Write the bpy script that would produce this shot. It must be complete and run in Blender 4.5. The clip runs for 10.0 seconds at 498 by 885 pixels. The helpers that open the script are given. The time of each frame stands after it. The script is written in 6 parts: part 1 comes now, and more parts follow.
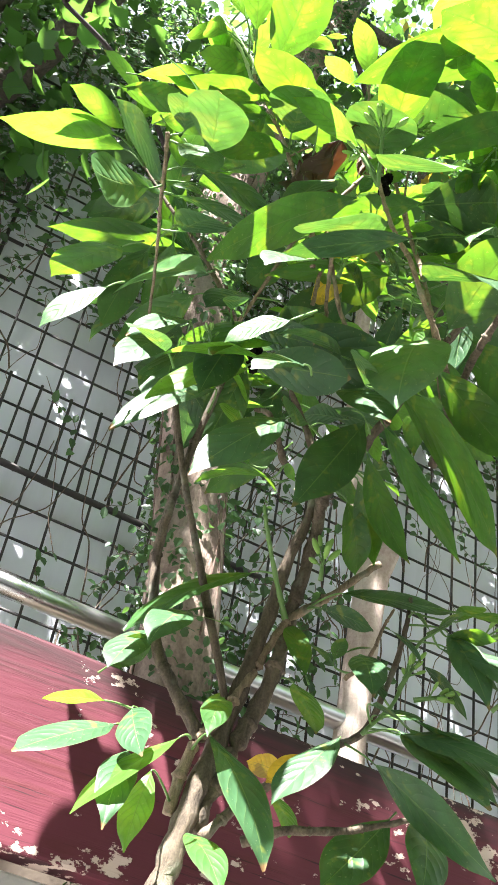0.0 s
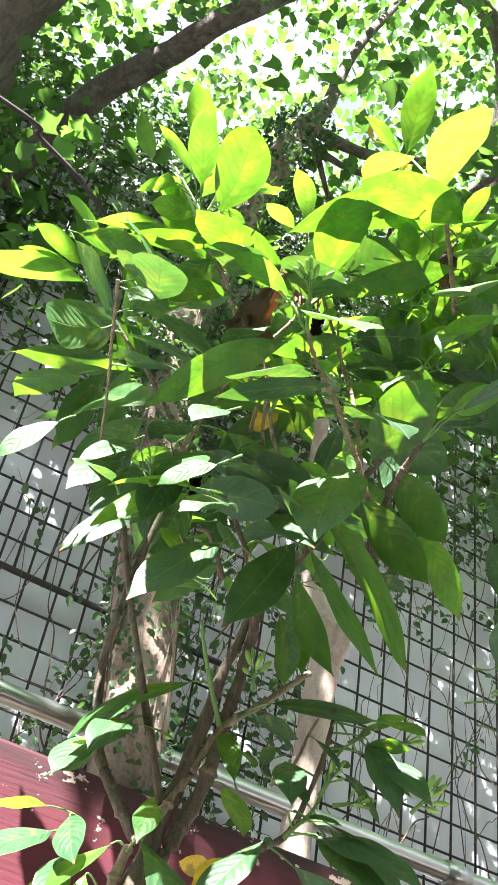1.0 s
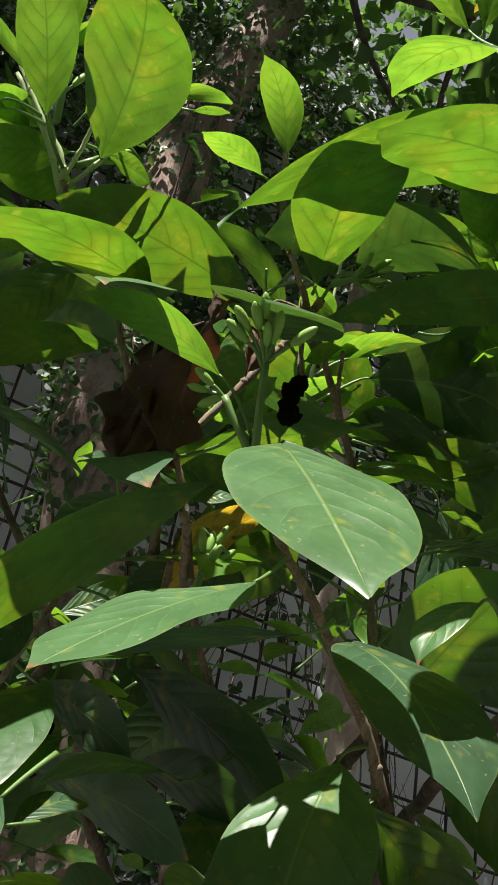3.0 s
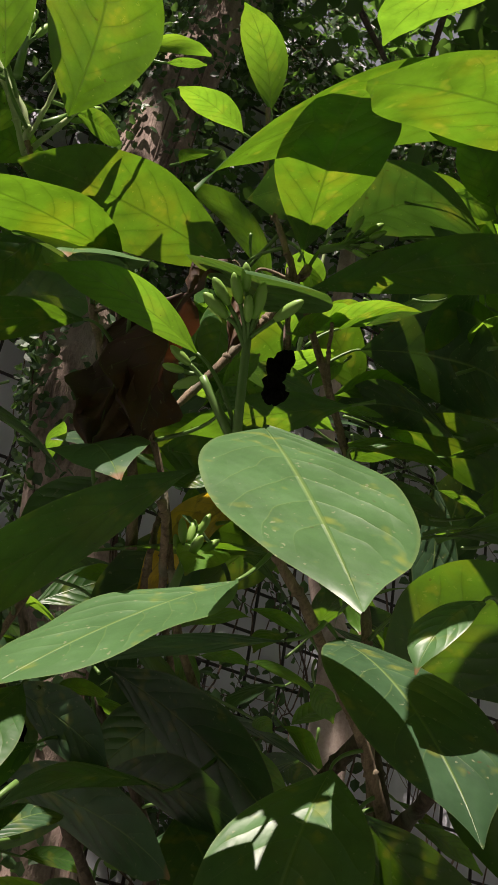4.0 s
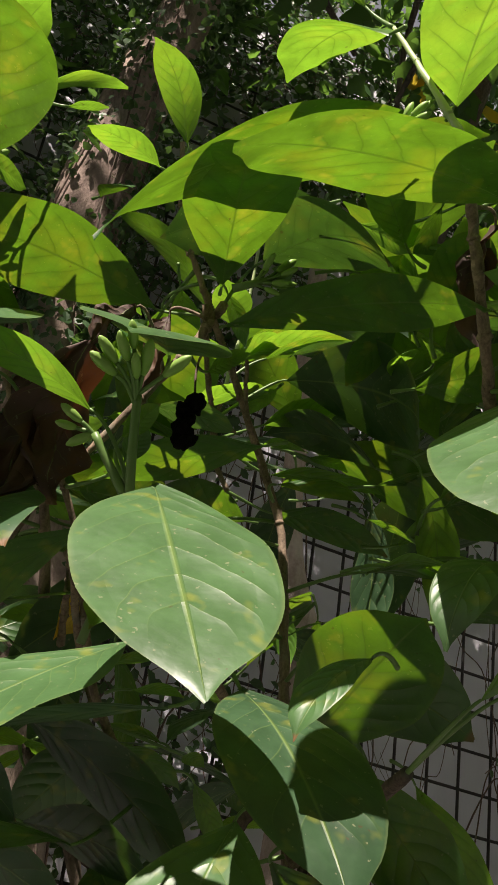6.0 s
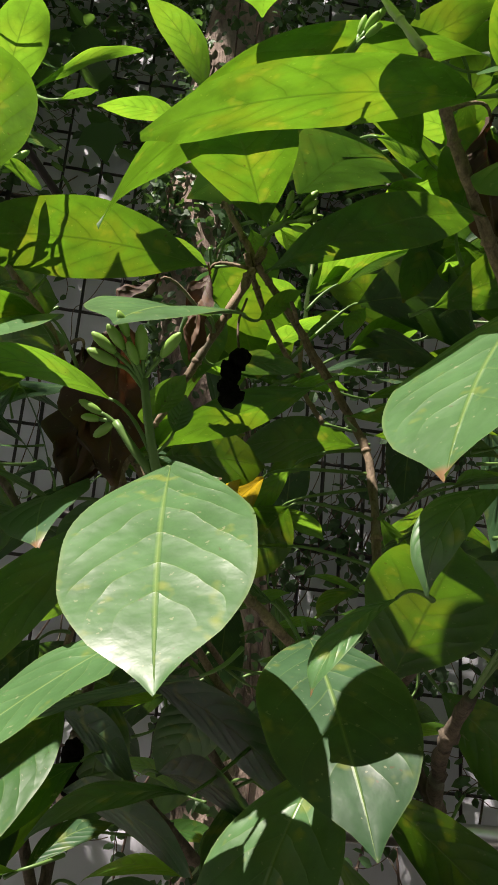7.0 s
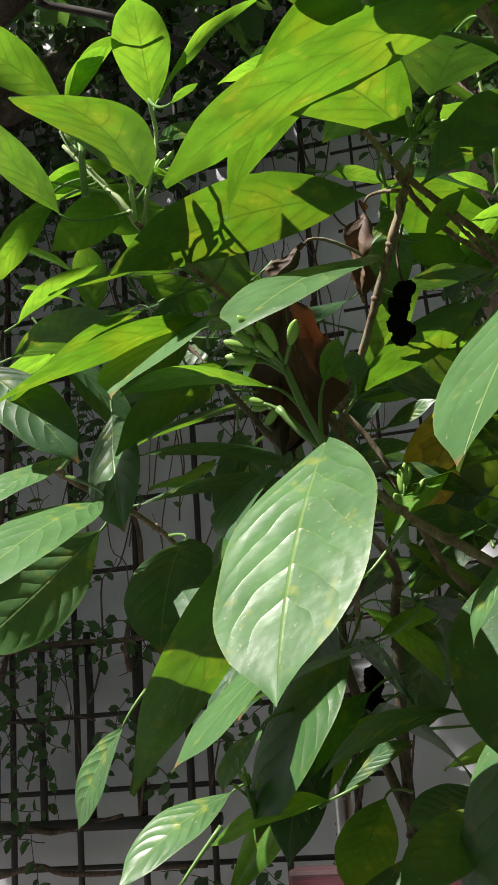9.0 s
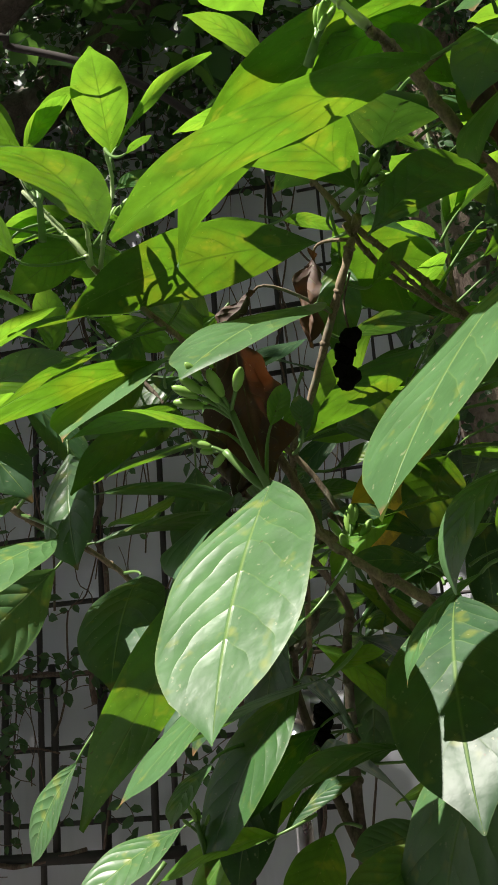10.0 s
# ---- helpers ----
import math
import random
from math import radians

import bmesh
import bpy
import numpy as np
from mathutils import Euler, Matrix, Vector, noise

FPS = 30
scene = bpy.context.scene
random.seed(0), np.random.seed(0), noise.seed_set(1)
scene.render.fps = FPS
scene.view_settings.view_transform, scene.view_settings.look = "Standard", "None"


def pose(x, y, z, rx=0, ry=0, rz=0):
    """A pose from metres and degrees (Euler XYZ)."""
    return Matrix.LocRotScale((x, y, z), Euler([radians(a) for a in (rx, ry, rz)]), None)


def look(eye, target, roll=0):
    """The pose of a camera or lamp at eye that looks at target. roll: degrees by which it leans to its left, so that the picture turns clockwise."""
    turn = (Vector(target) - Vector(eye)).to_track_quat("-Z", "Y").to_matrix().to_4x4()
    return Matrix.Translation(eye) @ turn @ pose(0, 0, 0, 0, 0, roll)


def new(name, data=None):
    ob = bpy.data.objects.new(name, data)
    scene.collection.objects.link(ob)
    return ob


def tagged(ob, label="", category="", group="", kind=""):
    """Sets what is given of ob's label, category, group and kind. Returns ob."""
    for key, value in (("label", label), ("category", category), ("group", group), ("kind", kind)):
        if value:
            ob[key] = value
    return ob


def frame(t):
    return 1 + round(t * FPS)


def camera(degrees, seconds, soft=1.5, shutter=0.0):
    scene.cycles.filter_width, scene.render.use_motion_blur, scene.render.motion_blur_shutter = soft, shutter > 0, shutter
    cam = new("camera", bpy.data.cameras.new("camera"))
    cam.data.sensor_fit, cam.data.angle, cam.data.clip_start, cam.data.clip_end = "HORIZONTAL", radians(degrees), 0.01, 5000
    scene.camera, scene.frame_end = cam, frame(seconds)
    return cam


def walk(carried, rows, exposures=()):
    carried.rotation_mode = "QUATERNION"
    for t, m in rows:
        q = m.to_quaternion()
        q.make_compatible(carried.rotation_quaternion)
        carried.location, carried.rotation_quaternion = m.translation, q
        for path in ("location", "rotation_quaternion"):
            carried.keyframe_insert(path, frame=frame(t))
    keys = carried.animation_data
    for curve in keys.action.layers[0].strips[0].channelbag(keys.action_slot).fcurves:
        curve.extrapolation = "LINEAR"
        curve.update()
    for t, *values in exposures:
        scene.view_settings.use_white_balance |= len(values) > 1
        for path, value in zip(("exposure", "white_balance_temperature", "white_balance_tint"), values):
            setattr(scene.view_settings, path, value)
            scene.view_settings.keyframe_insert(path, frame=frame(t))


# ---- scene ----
cam = camera(24.867, 10.0, soft=1.6)
PATH = [
    (0, (0.0054, -0.2692, 0.5330), (-0.1953, 1.2413, 1.8285), 10.45),
    (0.5, (0.0200, -0.3322, 0.5176), (-0.1697, 1.1346, 1.8638), 10.41),
    (1, (0.0713, -0.4219, 0.5151), (-0.1146, 1.0174, 1.8913), 10.88),
    (1.5, (0.1054, -0.2674, 0.8320), (-0.1127, 1.2072, 2.1654), 11.42),
    (2, (0.0886, -0.1925, 1.0648), (-0.1236, 1.3414, 2.3306), 12.46),
    (2.2, (0.0907, -0.1610, 1.1179), (-0.1400, 1.4002, 2.3464), 11.81),
    (3.3, (0.0643, 0.0147, 1.3118), (-0.1707, 1.6798, 2.3946), 11.25),
    (3.5, (0.0664, 0.0227, 1.3197), (-0.1575, 1.6999, 2.3858), 10.94),
    (4, (0.0676, 0.0204, 1.3247), (-0.1493, 1.7018, 2.3857), 10.26),
    (4.5, (0.0653, 0.0176, 1.3228), (-0.1459, 1.6923, 2.3956), 10.09),
    (5, (0.0696, 0.0187, 1.3239), (-0.1390, 1.6917, 2.3999), 9.93),
    (5.5, (0.0789, 0.0134, 1.3309), (-0.1203, 1.6718, 2.4309), 9.87),
    (5.7, (0.0893, 0.0090, 1.3455), (-0.0935, 1.6789, 2.4309), 9.29),
    (6.8, (0.2481, 0.0005, 1.4074), (-0.3338, 1.7163, 2.2544), 5.84),
    (7, (0.2663, 0.0040, 1.4151), (-0.4215, 1.7003, 2.2210), 4.61),
    (7.5, (0.3384, 0.0228, 1.4484), (-0.6542, 1.6055, 2.1624), 2.54),
    (8, (0.3887, 0.0298, 1.4665), (-0.7713, 1.5455, 2.0638), -0.68),
    (8.5, (0.4197, 0.0425, 1.4826), (-0.8783, 1.4684, 2.0137), -2.79),
    (9, (0.4366, 0.0474, 1.4872), (-0.9514, 1.3944, 1.9962), -4.01),
    (9.5, (0.4421, 0.0444, 1.4939), (-0.9561, 1.3779, 2.0102), -4.68),
    (10, (0.4640, 0.0452, 1.4894), (-0.8809, 1.4175, 2.0443), -4.17),
]
walk(cam, [(t, look(eye, target, roll)) for t, eye, target, roll in PATH],
     exposures=[(0.0, 3.12, 6350, 12), (1.0, 3.08, 6350, 12), (1.6, 2.48, 6350, 12), (2.2, 1.42, 6450, 13), (3.4, 1.00, 6900, 18), (4.3, 0.70, 7300, 22), (5.6, 0.76, 7350, 22),
                (6.9, 1.06, 7050, 17), (8.0, 1.10, 6850, 12), (10.0, 1.10, 6750, 11)])

# ---- light ----
SUN_EL, SUN_AZ = 55.0, 197.0     # degrees up; compass degrees clockwise from +y
world = bpy.data.worlds.new("sky")
scene.world = world
world.use_nodes = True
wn = world.node_tree.nodes
sky = wn.new("ShaderNodeTexSky")
sky.sky_type = "NISHITA"
sky.sun_disc = False
sky.sun_elevation, sky.sun_rotation = radians(SUN_EL), radians(SUN_AZ)
wn["Background"].inputs["Strength"].default_value = 0.0126
# high white cloud with some blue left between
wtex, wmap, wmix = wn.new("ShaderNodeTexNoise"), wn.new("ShaderNodeValToRGB"), wn.new("ShaderNodeMix")
wtex.inputs["Scale"].default_value, wtex.inputs["Detail"].default_value = 2.2, 5.0
wmap.color_ramp.elements[0].position, wmap.color_ramp.elements[1].position = 0.34, 0.52
wmix.data_type = "RGBA"
wmix.inputs[7].default_value = (14.2, 15.4, 17.4, 1.0)
world.node_tree.links.new(wtex.outputs["Fac"], wmap.inputs["Fac"])
world.node_tree.links.new(wmap.outputs["Color"], wmix.inputs[0])
world.node_tree.links.new(sky.outputs[0], wmix.inputs[6])
world.node_tree.links.new(wmix.outputs[2], wn["Background"].inputs["Color"])
sun_data = bpy.data.lights.new("sun", "SUN")
sun_data.energy, sun_data.angle, sun_data.color = 5.0, radians(0.55), (1.0, 0.97, 0.92)
sun = new("sun", sun_data)
SUN_DIR = Vector((math.sin(radians(SUN_AZ)) * math.cos(radians(SUN_EL)),
                  math.cos(radians(SUN_AZ)) * math.cos(radians(SUN_EL)), math.sin(radians(SUN_EL))))
sun.matrix_world = look(SUN_DIR * 30, (0, 0, 0))

# ---- materials ----
class Nodes:
    """Short hand for building one node material."""

    def __init__(self, name):
        self.mat = bpy.data.materials.new(name)
        self.mat.use_nodes = True
        self.tree = self.mat.node_tree
        self.bsdf = self.tree.nodes["Principled BSDF"]
        self.out = self.tree.nodes["Material Output"]

    def add(self, kind, ins=(), **attrs):
        n = self.tree.nodes.new("ShaderNode" + kind)
        for key, value in attrs.items():
            setattr(n, key, value)
        for key, value in dict(ins).items():
            if isinstance(value, bpy.types.NodeSocket):
                self.tree.links.new(value, n.inputs[key])
            else:
                n.inputs[key].default_value = value
        return n

    def link(self, a, b):
        self.tree.links.new(a, b)

    def set(self, **ins):
        for key, value in ins.items():
            s = self.bsdf.inputs[key.replace("_", " ")]
            if isinstance(value, bpy.types.NodeSocket):
                self.link(value, s)
            else:
                s.default_value = value

    def coord(self, which="Object"):
        return self.add("TexCoord").outputs[which]

    def noise(self, vec, scale, detail=4.0, rough=0.55, distort=0.0):
        return self.add("TexNoise", {"Vector": vec, "Scale": scale, "Detail": detail, "Roughness": rough,
                                     "Distortion": distort}).outputs["Fac"]

    def ramp(self, fac, *stops):
        r = self.add("ValToRGB", {"Fac": fac})
        el = r.color_ramp.elements
        while len(el) < len(stops):
            el.new(0.5)
        for e, (at, col) in zip(el, stops):
            e.position, e.color = at, (*col, 1.0)
        return r.outputs["Color"]

    def mix(self, fac, a, b, how="MIX"):
        m = self.add("Mix", data_type="RGBA", blend_type=how)
        for key, value in ((0, fac), (6, a), (7, b)):
            if isinstance(value, bpy.types.NodeSocket):
                self.link(value, m.inputs[key])
            else:
                m.inputs[key].default_value = value if key == 0 else (*value[:3], 1.0)
        return m.outputs[2]

    def math(self, op, a, b=0.0, c=0.0, clamp=False):
        m = self.add("Math", operation=op, use_clamp=clamp)
        for n, value in enumerate((a, b, c)):
            if isinstance(value, bpy.types.NodeSocket):
                self.link(value, m.inputs[n])
            else:
                m.inputs[n].default_value = value
        return m.outputs[0]

    def bump(self, height, strength=0.3, distance=0.002, after=None):
        b = self.add("Bump", {"Height": height, "Strength": strength, "Distance": distance})
        if after is not None:
            self.link(after, b.inputs["Normal"])
        return b.outputs["Normal"]


def leaf_material(name, base, glow, rough=0.36, glowing=0.5, yellow=0.25, dry=0.0, gloss=0.6, relief=0.35):
    """A broad leaf: veins along its own uv, mottling, gloss and light that comes through."""
    m = Nodes(name)
    uv = m.add("UVMap", uv_map="leaf").outputs[0]
    sep = m.add("SeparateXYZ", {0: uv})
    along, side = sep.outputs[0], m.math("ABSOLUTE", m.math("SUBTRACT", sep.outputs[1], 0.5))
    obj = m.coord("Object")
    wob = m.noise(obj, 22.0, 2.0)
    # side veins leave the midrib at a slant and bend towards the tip
    slant = m.math("MULTIPLY", m.math("POWER", side, 1.25), 0.62)
    phase = m.math("ADD", m.math("SUBTRACT", along, slant), m.math("MULTIPLY", wob, 0.12))
    wave = m.math("ABSOLUTE", m.math("SINE", m.math("MULTIPLY", phase, math.pi * 8.0)))
    ends = m.ramp(along, (0.04, (0, 0, 0)), (0.14, (1, 1, 1)), (0.68, (1, 1, 1)), (0.84, (0, 0, 0)))
    edge = m.ramp(side, (0.36, (1, 1, 1)), (0.47, (0, 0, 0)))
    fade = m.math("MULTIPLY", ends, edge)
    vein = m.math("MULTIPLY", m.math("SUBTRACT", 1.0, m.math("MULTIPLY", wave, 8.0), clamp=True), fade)
    netting = m.add("TexVoronoi", {"Vector": obj, "Scale": 150.0}, feature="DISTANCE_TO_EDGE").outputs["Distance"]
    net = m.math("SUBTRACT", 1.0, m.math("MULTIPLY", netting, 14.0), clamp=True)
    rib = m.math("SUBTRACT", 1.0, m.math("MULTIPLY", side, 52.0), clamp=True)
    fine = m.add("TexVoronoi", {"Vector": obj, "Scale": 330.0}, feature="DISTANCE_TO_EDGE").outputs["Distance"]
    rand = m.math("FRACT", m.math("ADD", m.add("ObjectInfo").outputs["Random"], m.add("NewGeometry").outputs["Random Per Island"]))
    blotch = m.noise(obj, 28.0, 5.0, 0.6)
    spots = m.ramp(m.noise(obj, 170.0, 3.0, 0.5), (0.715, (0, 0, 0)), (0.75, (1, 1, 1)))
    specks = m.math("GREATER_THAN", m.noise(obj, 260.0, 2.0, 0.5), 0.70)
    tone = m.mix(rand, tuple(c * 0.72 for c in base), tuple(c * 1.3 for c in base))
    tone = m.mix(m.ramp(blotch, (0.38, (0, 0, 0)), (0.68, (0.75, 0.75, 0.75))), tone, tuple(c * 1.5 for c in base))
    old = m.ramp(m.noise(obj, 62.0, 2.0, 0.5), (0.62, (0, 0, 0)), (0.74, (1, 1, 1)))
    tone = m.mix(m.math("MULTIPLY", old, yellow), tone, (0.30, 0.30, 0.03))
    ribs = m.math("MAXIMUM", m.math("MULTIPLY", vein, 0.26), m.math("MULTIPLY", rib, 0.7))
    tone = m.mix(ribs, tone, (0.20, 0.30, 0.08))
    tone = m.mix(m.math("MULTIPLY", spots, 0.55), tone, (0.09, 0.055, 0.02))
    tone = m.mix(m.math("MULTIPLY", specks, 0.4), tone, (0.34, 0.34, 0.20))
    rim = m.ramp(side, (0.475, (0, 0, 0)), (0.495, (1, 1, 1)))
    tone = m.mix(m.math("MULTIPLY", rim, 0.2), tone, (0.24, 0.27, 0.08))
    burnt = m.math("MULTIPLY", m.ramp(m.math("ADD", along, m.math("MULTIPLY", blotch, 0.06)), (0.975, (0, 0, 0)), (1.0, (1, 1, 1))),
                   m.math("GREATER_THAN", rand, 0.55))
    tone = m.mix(burnt, tone, (0.20, 0.11, 0.05))
    if dry:
        tone = m.mix(m.math("MULTIPLY", m.ramp(blotch, (0.52, (0, 0, 0)), (0.57, (1, 1, 1))), dry), tone, (0.10, 0.045, 0.015))
    quilt = m.math("MULTIPLY", m.math("POWER", wave, 0.8), fade)
    height = m.math("ADD", m.math("MULTIPLY", quilt, 1.0), m.math("MULTIPLY", fine, 0.06))
    height = m.math("SUBTRACT", height, m.math("MULTIPLY", rib, 0.6))
    nrm = m.bump(height, relief, 0.0016)
    nrm = m.bump(m.noise(obj, 26.0, 3.0), 0.4, 0.005, nrm)
    m.set(Base_Color=tone, Roughness=m.math("ADD", rough - 0.05, m.math("MULTIPLY", blotch, 0.14)), Normal=nrm,
          Specular_IOR_Level=gloss)
    through_col = m.mix(m.ramp(blotch, (0.36, (0, 0, 0)), (0.66, (1, 1, 1))), tuple(c * 0.66 for c in glow), tuple(min(1, c * 1.3) for c in glow))
    ripe = m.ramp(m.noise(obj, 24.0, 3.0, 0.55), (0.52, (0, 0, 0)), (0.70, (0.55, 0.55, 0.55)))
    through_col = m.mix(m.math("MULTIPLY", ripe, min(1.0, yellow * 2.5)), through_col, (glow[1] * 1.0, glow[1] * 1.05, glow[2]))
    through_col = m.mix(m.math("MULTIPLY", old, yellow), through_col, (0.62, 0.55, 0.05))
    through_col = m.mix(m.math("MULTIPLY", net, 0.13), through_col, tuple(c * 0.4 for c in glow))
    # the blade is thicker along the side veins and passes less light there
    thick = m.math("MULTIPLY", m.math("POWER", m.math("SUBTRACT", 1.0, wave, clamp=True), 1.5), m.math("MULTIPLY", fade, 0.3))
    through_col = m.mix(thick, through_col, tuple(c * 0.45 for c in glow))
    through_col = m.mix(m.math("MULTIPLY", spots, 0.6), through_col, (0.06, 0.04, 0.01))
    through_col = m.mix(m.math("MAXIMUM", m.math("MULTIPLY", vein, 0.45), m.math("MULTIPLY", rib, 0.75)), through_col,
                        tuple(c * 0.42 for c in glow))
    soft_nrm = m.bump(height, relief * 0.25, 0.0011)
    tl = m.add("BsdfTranslucent", {"Color": through_col, "Normal": soft_nrm})
    mix = m.add("MixShader", {0: glowing})
    m.link(m.bsdf.outputs[0], mix.inputs[1])
    m.link(tl.outputs[0], mix.inputs[2])
    m.link(mix.outputs[0], m.out.inputs["Surface"])
    return m.mat


LEAF = leaf_material("leaf_mature", (0.036, 0.108, 0.026), (0.124, 0.285, 0.013), 0.38, 0.42, 0.30)
LEAF_OLD = leaf_material("leaf_old", (0.050, 0.120, 0.040), (0.12, 0.28, 0.03), 0.40, 0.20, 0.38, gloss=0.6, relief=0.5)
# darker and less translucent than LEAF: the shade on a leaf put into its colour
LEAF_SHADED = leaf_material("leaf_shaded", (0.030, 0.075, 0.032), (0.09, 0.23, 0.02), 0.43, 0.20, 0.3, gloss=0.42, relief=0.4)
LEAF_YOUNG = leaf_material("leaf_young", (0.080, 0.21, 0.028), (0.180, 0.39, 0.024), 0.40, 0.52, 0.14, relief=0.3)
LEAF_YELLOW = leaf_material("leaf_yellow", (0.70, 0.46, 0.03), (0.80, 0.52, 0.03), 0.45, 0.45, 0.6, 0.9)
LEAF_DEAD = leaf_material("leaf_dead", (0.06, 0.032, 0.024), (0.16, 0.045, 0.012), 0.7, 0.12, 0.0, 0.85)


def small_leaf_material(name, base, glow, glowing=0.5, rough=0.45):
    m = Nodes(name)
    geo = m.add("NewGeometry")
    rnd = geo.outputs["Random Per Island"]
    tone = m.mix(rnd, tuple(c * 0.6 for c in base), tuple(c * 1.5 for c in base))
    lit = m.mix(rnd, tuple(c * 0.7 for c in glow), tuple(min(1, c * 1.25) for c in glow))
    m.set(Base_Color=tone, Roughness=rough, Specular_IOR_Level=0.5)
    tl = m.add("BsdfTranslucent", {"Color": lit})
    mix = m.add("MixShader", {0: glowing})
    m.link(m.bsdf.outputs[0], mix.inputs[1])
    m.link(tl.outputs[0], mix.inputs[2])
    m.link(mix.outputs[0], m.out.inputs["Surface"])
    return m.mat


CANOPY = small_leaf_material("canopy_leaf", (0.045, 0.11, 0.035), (0.17, 0.36, 0.05), 0.42)
IVY = small_leaf_material("ivy_leaf", (0.045, 0.095, 0.04), (0.14, 0.30, 0.05), 0.3)
CANOPY_YELLOW = small_leaf_material("turning_leaf", (0.40, 0.26, 0.03), (0.7, 0.5, 0.05), 0.5)


def bark_material(name, dark, light, scale=1.0, bump=0.8, rough=0.85, lichen=(0.25, 0.27, 0.2)):
    m = Nodes(name)
    obj = m.coord("Object")
    long = m.add("Mapping", {"Vector": obj, "Scale": (26 * scale, 26 * scale, 7 * scale)}).outputs[0]
    ridge = m.noise(long, 1.0, 7.0, 0.65, 1.2)
    fine = m.noise(obj, 160 * scale, 5.0, 0.6)
    tone = m.ramp(m.math("ADD", m.math("MULTIPLY", ridge, 0.7), m.math("MULTIPLY", fine, 0.3)),
                  (0.36, dark), (0.62, light))
    patch = m.ramp(m.noise(obj, 9 * scale, 4.0, 0.6), (0.56, (0, 0, 0)), (0.66, (1, 1, 1)))
    tone = m.mix(m.math("MULTIPLY", patch, 0.45), tone, lichen)
    nrm = m.bump(ridge, bump, 0.012 / scale)
    nrm = m.bump(fine, 0.4, 0.002 / scale, nrm)
    m.set(Base_Color=tone, Roughness=rough, Normal=nrm)
    return m.mat


BARK_SHRUB = bark_material("shrub_bark", (0.035, 0.026, 0.018), (0.17, 0.13, 0.09), 2.2)
BARK_TWIG = bark_material("twig_bark", (0.09, 0.065, 0.042), (0.33, 0.245, 0.16), 4.0, 0.5)
BARK_IVY = bark_material("trunk_bark", (0.15, 0.105, 0.085), (0.42, 0.32, 0.265), 0.8, 1.0, 0.9, (0.36, 0.33, 0.28))
BARK_PALE = bark_material("pale_bark", (0.34, 0.25, 0.21), (0.60, 0.49, 0.42), 0.9, 0.7, 0.85, (0.62, 0.58, 0.5))
BARK_DARK = bark_material("branch_bark", (0.045, 0.036, 0.032), (0.17, 0.135, 0.115), 1.2)
BARK_VINE = bark_material("vine_bark", (0.05, 0.032, 0.025), (0.20, 0.13, 0.10), 5.0)


def plain(name, col, rough, metal=0.0, grain=60.0, vary=0.25, bump=0.15, coat=0.0):
    m = Nodes(name)
    obj = m.coord("Object")
    n1, n2 = m.noise(obj, grain, 5.0), m.noise(obj, grain * 0.12, 3.0)
    tone = m.mix(m.math("ADD", m.math("MULTIPLY", n1, 0.5), m.math("MULTIPLY", n2, 0.5)),
                 tuple(c * (1 - vary) for c in col), tuple(min(1, c * (1 + vary)) for c in col))
    m.set(Base_Color=tone, Roughness=m.math("ADD", rough - 0.08, m.math("MULTIPLY", n2, 0.16)), Metallic=metal,
          Normal=m.bump(n1, bump, 0.001), Coat_Weight=coat)
    return m.mat


GREEN_STEM = plain("green_stem", (0.115, 0.22, 0.055), 0.42, grain=120)
PALE_STEM = plain("pale_stem", (0.42, 0.52, 0.26), 0.45, grain=120)
BUD = plain("bud_green", (0.22, 0.39, 0.08), 0.45, grain=200)
DEAD_FRUIT = plain("dried_fruit", (0.005, 0.004, 0.004), 1.0, grain=150, bump=0.8)
DEAD_FRUIT.node_tree.nodes["Principled BSDF"].inputs["Specular IOR Level"].default_value = 0.1
STEEL = plain("rail_steel", (0.62, 0.62, 0.62), 0.28, 1.0, grain=40, vary=0.2, bump=0.08)
ROD = plain("rod_paint", (0.035, 0.03, 0.028), 0.6, grain=90, vary=0.6, bump=0.5)
GAP = plain("dark_timber", (0.03, 0.022, 0.02), 0.85)


def panel_material():
    m = Nodes("wall_panel")
    obj = m.coord("Object")
    cloud = m.noise(obj, 3.2, 4.0, 0.55)
    grime = m.noise(m.add("Mapping", {"Vector": obj, "Scale": (9.0, 9.0, 1.6)}).outputs[0], 1.0, 5.0, 0.6)
    tone = m.mix(cloud, (0.75, 0.755, 0.84), (0.86, 0.86, 0.93))
    tone = m.mix(m.ramp(grime, (0.5, (0, 0, 0)), (0.78, (0.4, 0.4, 0.4))), tone, (0.42, 0.43, 0.44))
    m.set(Base_Color=tone, Roughness=0.24, Normal=m.bump(m.noise(obj, 7.0, 2.0), 0.12, 0.01), Specular_IOR_Level=0.6)
    return m.mat


WALL = panel_material()


